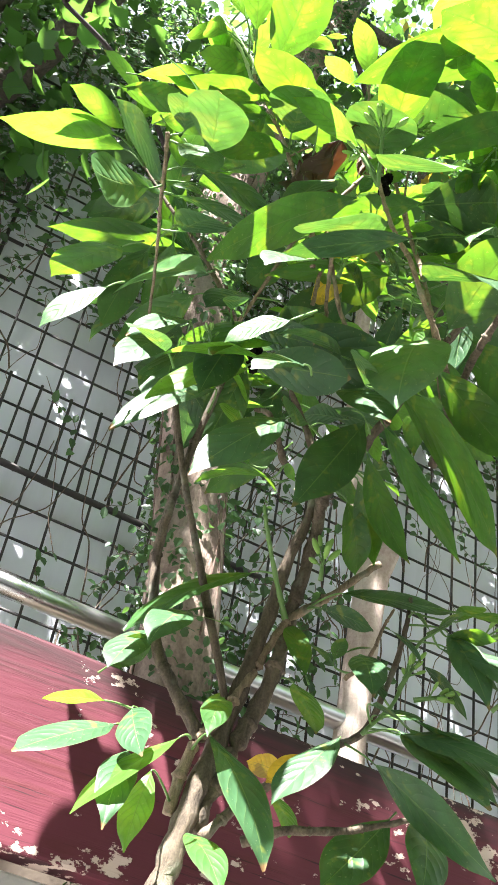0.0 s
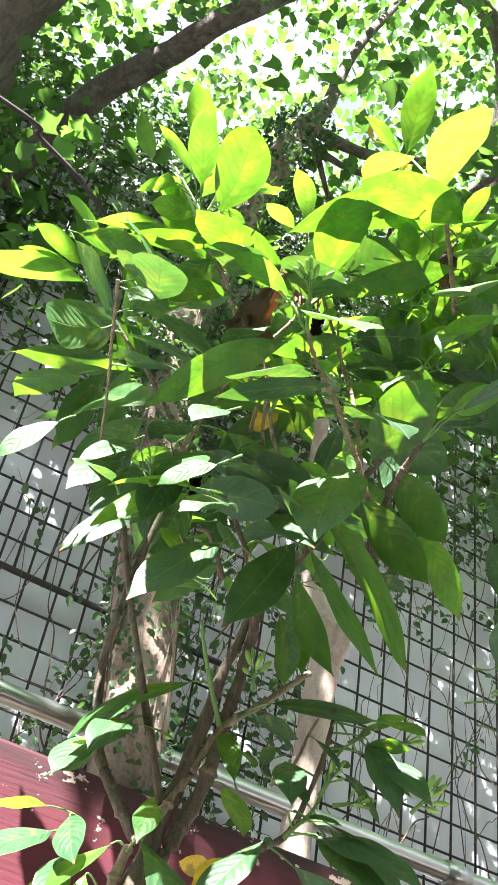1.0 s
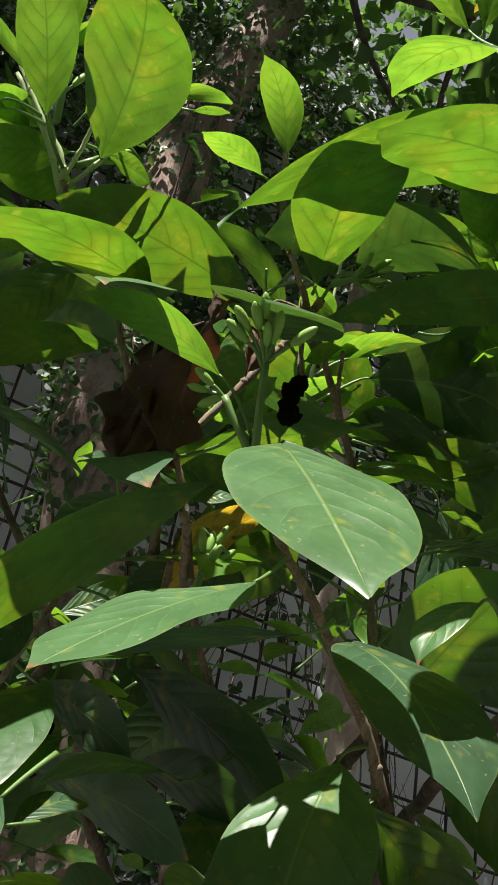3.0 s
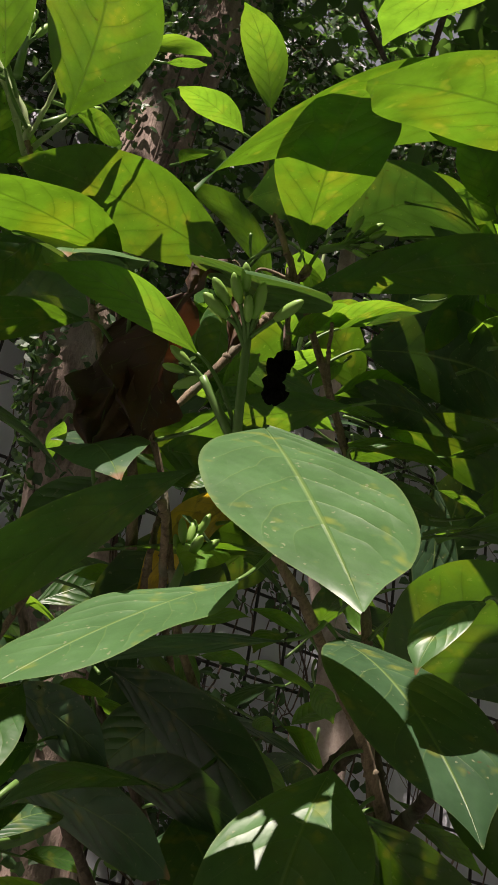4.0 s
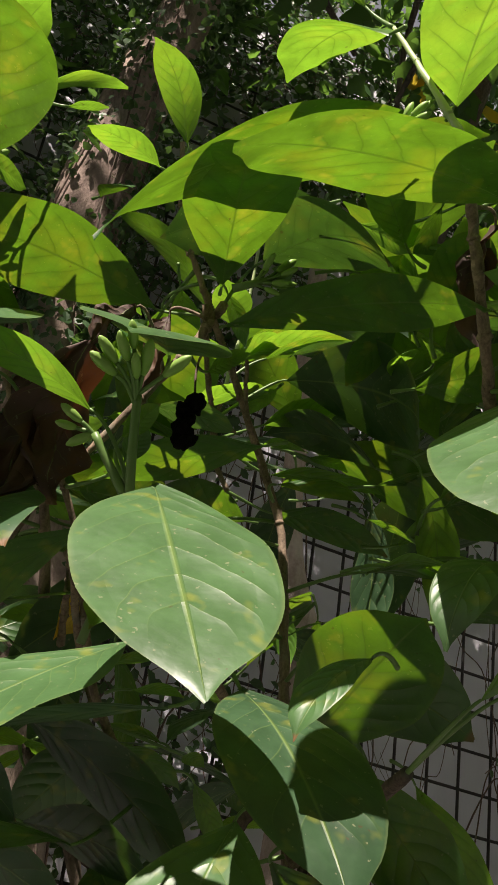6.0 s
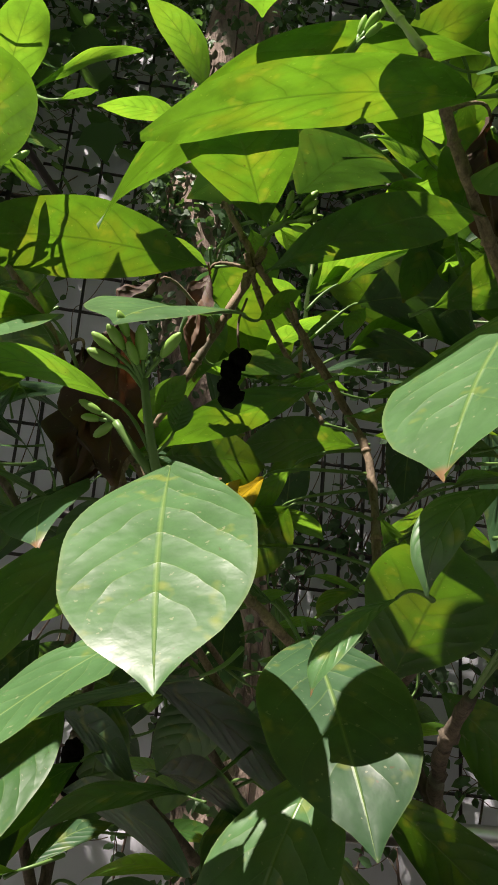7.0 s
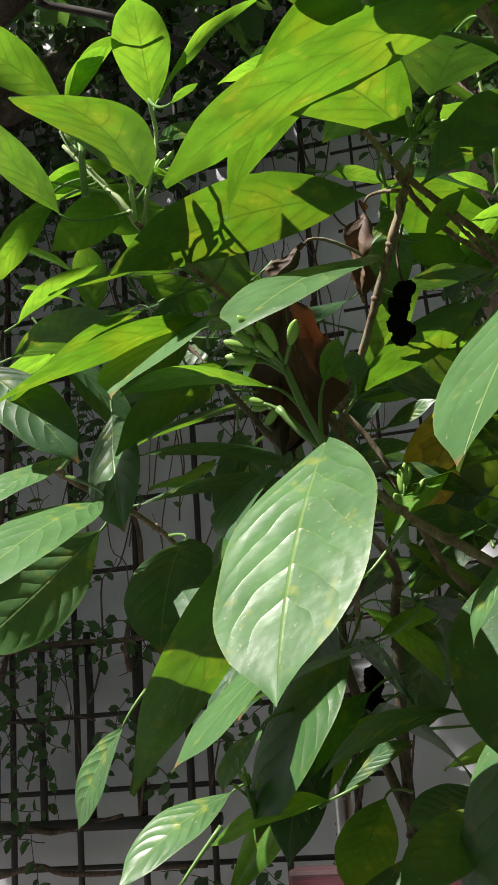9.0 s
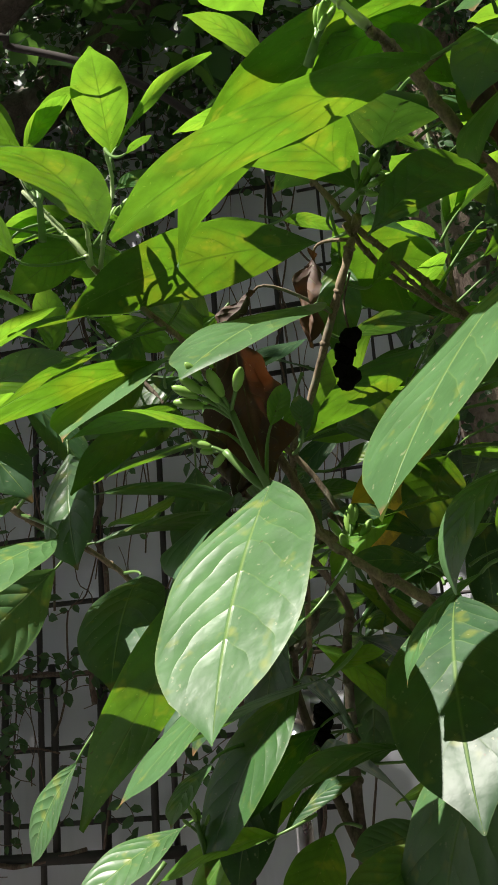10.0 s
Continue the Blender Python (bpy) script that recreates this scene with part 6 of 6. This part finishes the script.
rng = random.Random(11)
vines = thing("climbing_vine", "thin climbing vine with small dark green leaves over the trellis", "vine")
v_all, f_all, v_twig, f_twig = [], [], [], []
count = 0
while count < 5200:
    s, z = rng.uniform(-2.2, 2.6), rng.uniform(1.15, 4.2)
    if rng.random() > vine_cover(s, z):
        continue
    count += 1
    # one spray: a thin twig with leaves by turns on both sides
    heading, d = rng.uniform(0, 2 * math.pi), rng.uniform(1.84, 1.92)
    pts = []
    for n in range(rng.randint(6, 13)):
        pts.append(on_wall(s, z, d))
        heading += rng.uniform(-0.45, 0.45)
        s, z, d = s + math.cos(heading) * 0.017, z + math.sin(heading) * 0.017, min(1.93, max(1.80, d + rng.uniform(-0.008, 0.008)))
    v, f = tube(pts, 0.0009, 4, 0, 0, len(v_twig))
    v_twig.extend(v)
    f_twig.extend(f)
    for n, p in enumerate(pts[1:]):
        if rng.random() < 0.15:
            continue
        away = (ALONG * math.cos(heading + (1.3 if n % 2 else -1.3)) + Vector((0, 0, 1)) * math.sin(heading + (1.3 if n % 2 else -1.3))) + OUT * rng.uniform(-0.2, 0.6)
        oval(v_all, f_all, p, away + rnd_dir(rng) * 0.4 - Vector((0, 0, 0.3)), OUT + rnd_dir(rng) * 0.7 + Vector((0, 0, 0.3)), rng.uniform(0.016, 0.036), rng, 0.68)
ivy_leaves = part("foliage", mesh_of("foliage", v_all, f_all, [IVY], False), vines)
tagged(ivy_leaves, kind="stuff")
twigs = part("vine_twig", mesh_of("vine_twig", v_twig, f_twig, [BARK_VINE]), vines)
tagged(twigs, kind="stuff")
for k in range(190):
    s, z = rng.uniform(-2.0, 2.5), rng.uniform(1.3, 2.4)
    pts = []
    lean = rng.uniform(-0.5, 0.5)
    for n in range(rng.randint(7, 16)):
        pts.append(on_wall(s, z, 1.915 + rng.uniform(-0.02, 0.01)))
        s += lean * 0.07 + rng.uniform(-0.022, 0.022)
        z += rng.uniform(0.02, 0.13)
    pts = smooth_path(pts, 4)
    r = rng.choice((0.0010, 0.0014, 0.0018, 0.0026))
    v, f = tube(pts, [r * (1 - 0.5 * i / len(pts)) for i in range(len(pts))], 5)
    part("stem", mesh_of("stem", v, f, [BARK_VINE]), vines)

# woody runners of the vine along the bars
for k in range(26):
    pts = []
    if k < 12:
        s, z = rng.uniform(-2.2, -0.6), (1.352, 1.556, 1.698, 1.272)[k % 4]
        for n in range(rng.randint(8, 16)):
            pts.append(on_wall(s, z + rng.uniform(-0.014, 0.014), 1.912 + rng.uniform(-0.012, 0.012)))
            s += rng.uniform(0.05, 0.11)
    else:
        s, z = -2.4 + 0.139 * rng.randint(4, 17), rng.uniform(1.1, 1.7)
        for n in range(rng.randint(8, 18)):
            pts.append(on_wall(s + rng.uniform(-0.016, 0.016), z, 1.918 + rng.uniform(-0.014, 0.010)))
            z += rng.uniform(0.05, 0.12)
    pts = smooth_path(pts, 4)
    r = rng.choice((0.004, 0.006, 0.008))
    v, f = tube(pts, [r * (1 - 0.5 * i / len(pts)) for i in range(len(pts))], 6, 0.3, k)
    part("stem", mesh_of("stem", v, f, [BARK_VINE]), vines)


# ---- trees behind the shrub ----
def trunk_part(parent, name, points, radii, mat, sides=18, rough=0.14):
    pts = smooth_path(points, 8)
    n = len(pts)
    rr = [np.interp(i / (n - 1), np.linspace(0, 1, len(radii)), radii) for i in range(n)]
    v, f = tube(pts, rr, sides)
    c = [p for p in pts for _ in range(sides)]
    for i, q in enumerate(v):
        out = q - c[i]
        w = noise.noise(Vector((q.x * 9, q.y * 9, q.z * 2.2))) + 0.6 * noise.noise(Vector((q.x * 30, q.y * 30, q.z * 7)))
        v[i] = c[i] + out * (1 + rough * w)
    return part(name, mesh_of(name, v, f, [mat]), parent)


tree = thing("ivy_tree", "tall pinkish-brown tree trunk overgrown with ivy behind the rail", "tree")
AXIS = [(-0.262, 1.350, 1.05), (-0.268, 1.346, 1.50), (-0.320, 1.330, 2.0), (-0.362, 1.318, 2.25), (-0.365, 1.305, 2.45), (-0.315, 1.300, 2.84), (-0.25, 1.31, 3.15), (-0.16, 1.33, 3.50)]
trunk_part(tree, "trunk", AXIS, [0.068, 0.064, 0.065, 0.065, 0.062, 0.055, 0.047, 0.042], BARK_IVY)
for pts, r0, r1 in (([(-0.20, 1.40, 3.70), (-0.03, 1.65, 3.98), (0.17, 1.79, 4.19), (0.60, 2.05, 4.5)], 0.022, 0.012),
                    ([(-0.21, 1.42, 3.66), (-0.08, 1.69, 3.95), (0.13, 1.85, 4.11)], 0.014, 0.008),
                    ([(-0.18, 1.50, 3.76), (-0.12, 1.64, 3.68), (-0.04, 1.79, 3.66)], 0.010, 0.006),
                    ([(0.12, 1.84, 4.11), (0.07, 1.97, 3.94), (0.06, 2.06, 3.70)], 0.010, 0.006),
                    ([(-0.20, 1.40, 3.70), (-0.17, 1.55, 4.10), (-0.10, 1.59, 4.6), (0.1, 1.7, 5.4)], 0.030, 0.014),
                    ([(0.40, 1.60, 3.85), (0.16, 1.69, 3.67), (0.06, 1.78, 3.50)], 0.012, 0.006)):
    trunk_part(tree, "limb", [(x + 0.04, y - 0.07, z - 0.2) for x, y, z in pts], [r0, r1], BARK_DARK, 8, 0.1)
v_all, f_all = [], []
rng = random.Random(5)
ax_pts = smooth_path(AXIS, 12)
for k in range(13000):
    i = rng.randrange(len(ax_pts))
    z = ax_pts[i].z
    patch = noise.noise(Vector((k % 7, z * 2.3, 1.0)))
    a = rng.uniform(0, 2 * math.pi)
    keep = 0.36 + 0.6 * noise.noise(Vector((math.cos(a) * 1.4, math.sin(a) * 1.4, z * 3.5))) + 0.10 * (z - 1.9)
    if rng.random() > keep:
        continue
    out = Vector((math.cos(a), math.sin(a), 0))
    oval(v_all, f_all, ax_pts[i] + out * rng.uniform(0.062, 0.088) + Vector((0, 0, rng.uniform(-0.03, 0.03))), rnd_dir(rng) + out * 0.5 - Vector((0, 0, 0.5)),
         out + rnd_dir(rng) * 0.5, rng.uniform(0.010, 0.023), rng, 0.8)
tagged(part("ivy", mesh_of("ivy", v_all, f_all, [IVY], False), tree, "small round dark green ivy leaves"), kind="stuff")
for k in range(11):
    a, z = rng.uniform(0, 6.28), rng.uniform(1.0, 1.6)
    pts = []
    for n in range(14):
        c = min(ax_pts, key=lambda p: abs(p.z - z))
        pts.append(Vector((c.x + math.cos(a) * 0.066, c.y + math.sin(a) * 0.066, z)))
        a += rng.uniform(-0.35, 0.35)
        z += rng.uniform(0.06, 0.16)
    v, f = tube(smooth_path(pts, 4), rng.choice((0.0014, 0.002, 0.003)), 5)
    part("ivy_stem", mesh_of("ivy_stem", v, f, [BARK_VINE]), tree)

stump = thing("pale_tree", "pale bare tree trunk with a cut knot behind the rail", "tree")
trunk_part(stump, "trunk", [(0.030, 1.752, 1.05), (0.034, 1.753, 1.50), (0.045, 1.760, 1.80), (0.055, 1.765, 2.00), (0.030, 1.80, 2.10), (-0.02, 1.84, 2.35), (-0.03, 1.85, 3.0)],
           [0.036, 0.034, 0.033, 0.036, 0.026, 0.022, 0.018], BARK_PALE, 18, 0.12)
trunk_part(stump, "knot", [(0.062, 1.755, 1.93), (0.078, 1.748, 1.985), (0.085, 1.744, 2.03)], [0.026, 0.027, 0.020], BARK_PALE, 12, 0.3)

over = thing("overhead_tree", "large dark tree limbs overhead with a leafy crown", "tree")
trunk_part(over, "limb", [(-2.9, 0.15, 0.0), (-2.6, 0.35, 1.6), (-1.75, 0.92, 2.75), (-1.13, 1.14, 3.13), (-1.01, 1.03, 3.42), (-0.89, 0.97, 3.68), (-0.66, 0.9, 4.35)], [0.14, 0.12, 0.092, 0.082, 0.078, 0.073, 0.06], BARK_DARK, 12)
trunk_part(over, "limb", [(-1.75, 0.90, 2.72), (-1.45, 1.35, 2.96), (-1.166, 1.490, 3.215), (-0.967, 1.385, 3.355), (-0.769, 1.264, 3.515), (-0.602, 1.201, 3.620), (-0.411, 1.123, 3.755), (0.01, 1.13, 4.28)], [0.070, 0.056, 0.048, 0.046, 0.043, 0.039, 0.036, 0.03], BARK_DARK, 12)
trunk_part(over, "limb", [(0.01, 1.13, 4.26), (0.45, 1.6, 4.8), (0.50, 1.95, 4.4), (0.30, 2.0, 3.7), (0.22, 2.02, 3.25), (0.15, 2.06, 2.85)], [0.03, 0.038, 0.040, 0.034, 0.030, 0.024], BARK_DARK, 10)
cable = thing("cable", "thin black cable hanging in front of the wall", "cable")
v, f = tube(smooth_path([(-1.6, 0.35, 2.75), (-0.69, 0.69, 2.44), (-0.60, 0.75, 2.40), (-0.51, 0.81, 2.35), (-0.44, 0.87, 2.29), (-0.38, 0.95, 2.2)], 6), 0.005, 6)
part("strand", mesh_of("strand", v, f, [GAP]), cable)


def crown(name, n, pick, mat, size, seed, parent):
    """A crown of single leaves, hung in loose sprays along twigs."""
    rng = random.Random(seed)
    vs, fs = [], []
    for k in range(n):
        c = pick(rng)
        d = rnd_dir(rng)
        d.z *= 0.35
        d.normalize()
        for q in range(rng.randint(6, 11)):
            at = c + d * (0.05 * q) + rnd_dir(rng) * 0.05
            lobed(vs, fs, at, d + rnd_dir(rng) * 0.9 - Vector((0, 0, 0.6)), Vector((0, 0, 1)) + rnd_dir(rng) * 0.7, rng.uniform(*size), rng)
    ob = part(name, mesh_of(name, vs, fs, [mat], True), parent)
    tagged(ob, kind="stuff")
    return ob


def pick_high(rng):
    while True:
        p = Vector((rng.uniform(-2.4, 2.6), rng.uniform(0.9, 4.5), rng.uniform(2.9, 5.6)))
        if p.z < 3.2 + 0.35 * noise.noise(p * 1.1) and p.y < 1.6:
            continue
        if p.y < 1.45 and -0.55 < p.x < 0.45 and p.z < 4.1:
            continue      # the trunk's fork stands clear
        if noise.noise(p * 1.3) > -0.12:
            return p


crown("crown", 3300, pick_high, CANOPY, (0.026, 0.055), 21, over)


def pick_far(rng):
    while True:
        p = Vector((rng.uniform(-3.2, 3.0), rng.uniform(2.6, 6.0), rng.uniform(4.4, 8.0)))
        if noise.noise(p * 0.9) > -0.05:
            return p


crown("crown", 800, pick_far, CANOPY, (0.035, 0.07), 29, over)


def pick_low(rng):
    while True:
        p = Vector((rng.uniform(-1.6, 0.6), rng.uniform(1.1, 1.75), rng.uniform(2.3, 3.4)))
        if (p.x < -0.95 or p.x > 0.15) and noise.noise(p * 1.6 + Vector((4, 0, 0))) > 0.05 and p.z > 2.75 + 0.4 * abs(p.x + 0.6):
            return p


crown("low_spray", 45, pick_low, CANOPY, (0.05, 0.08), 22, over)


def pick_yellow(rng):
    return Vector((rng.uniform(0.3, 1.0), rng.uniform(1.2, 2.2), rng.uniform(3.6, 4.6)))


crown("turning_spray", 8, pick_yellow, CANOPY_YELLOW, (0.05, 0.08), 23, over)


# unseen sprays, added to keep the sun off the left of the back wall
def pick_shade(rng):
    while True:
        p = Vector((rng.uniform(-3.0, -1.5), rng.uniform(-0.95, 0.1), rng.uniform(4.2, 5.0)))
        if noise.noise(p * 1.7) > -0.45:
            return p


# sprays added high overhead to shade the back wall evenly
def pick_mid_shade(rng):
    while True:
        p = Vector((rng.uniform(-1.6, 1.2), rng.uniform(-0.9, 1.2), rng.uniform(4.2, 5.4)))
        if p.y < -0.2:
            continue
        if noise.noise(p * 1.5) > -0.4:
            return p


# unseen sprays, added to dapple the sun on the ivy trunk
def pick_front_shade(rng):
    return Vector((rng.uniform(-0.95, 0.4), rng.uniform(-0.82, -0.25), rng.uniform(4.25, 4.6)))


# these three crowns are added for the shade they throw
crown("crown", 110, pick_front_shade, CANOPY, (0.05, 0.08), 26, over)
crown("crown", 520, pick_shade, CANOPY, (0.05, 0.08), 24, over)
crown("crown", 540, pick_mid_shade, CANOPY, (0.05, 0.08), 25, over)


# unseen crown off to the east, added to cut down the sky light
def pick_east_screen(rng):
    return Vector((rng.uniform(1.3, 4.2), rng.uniform(-3.0, 2.5), rng.uniform(3.9, 5.6)))


crown("crown", 380, pick_east_screen, CANOPY, (0.07, 0.12), 27, over)
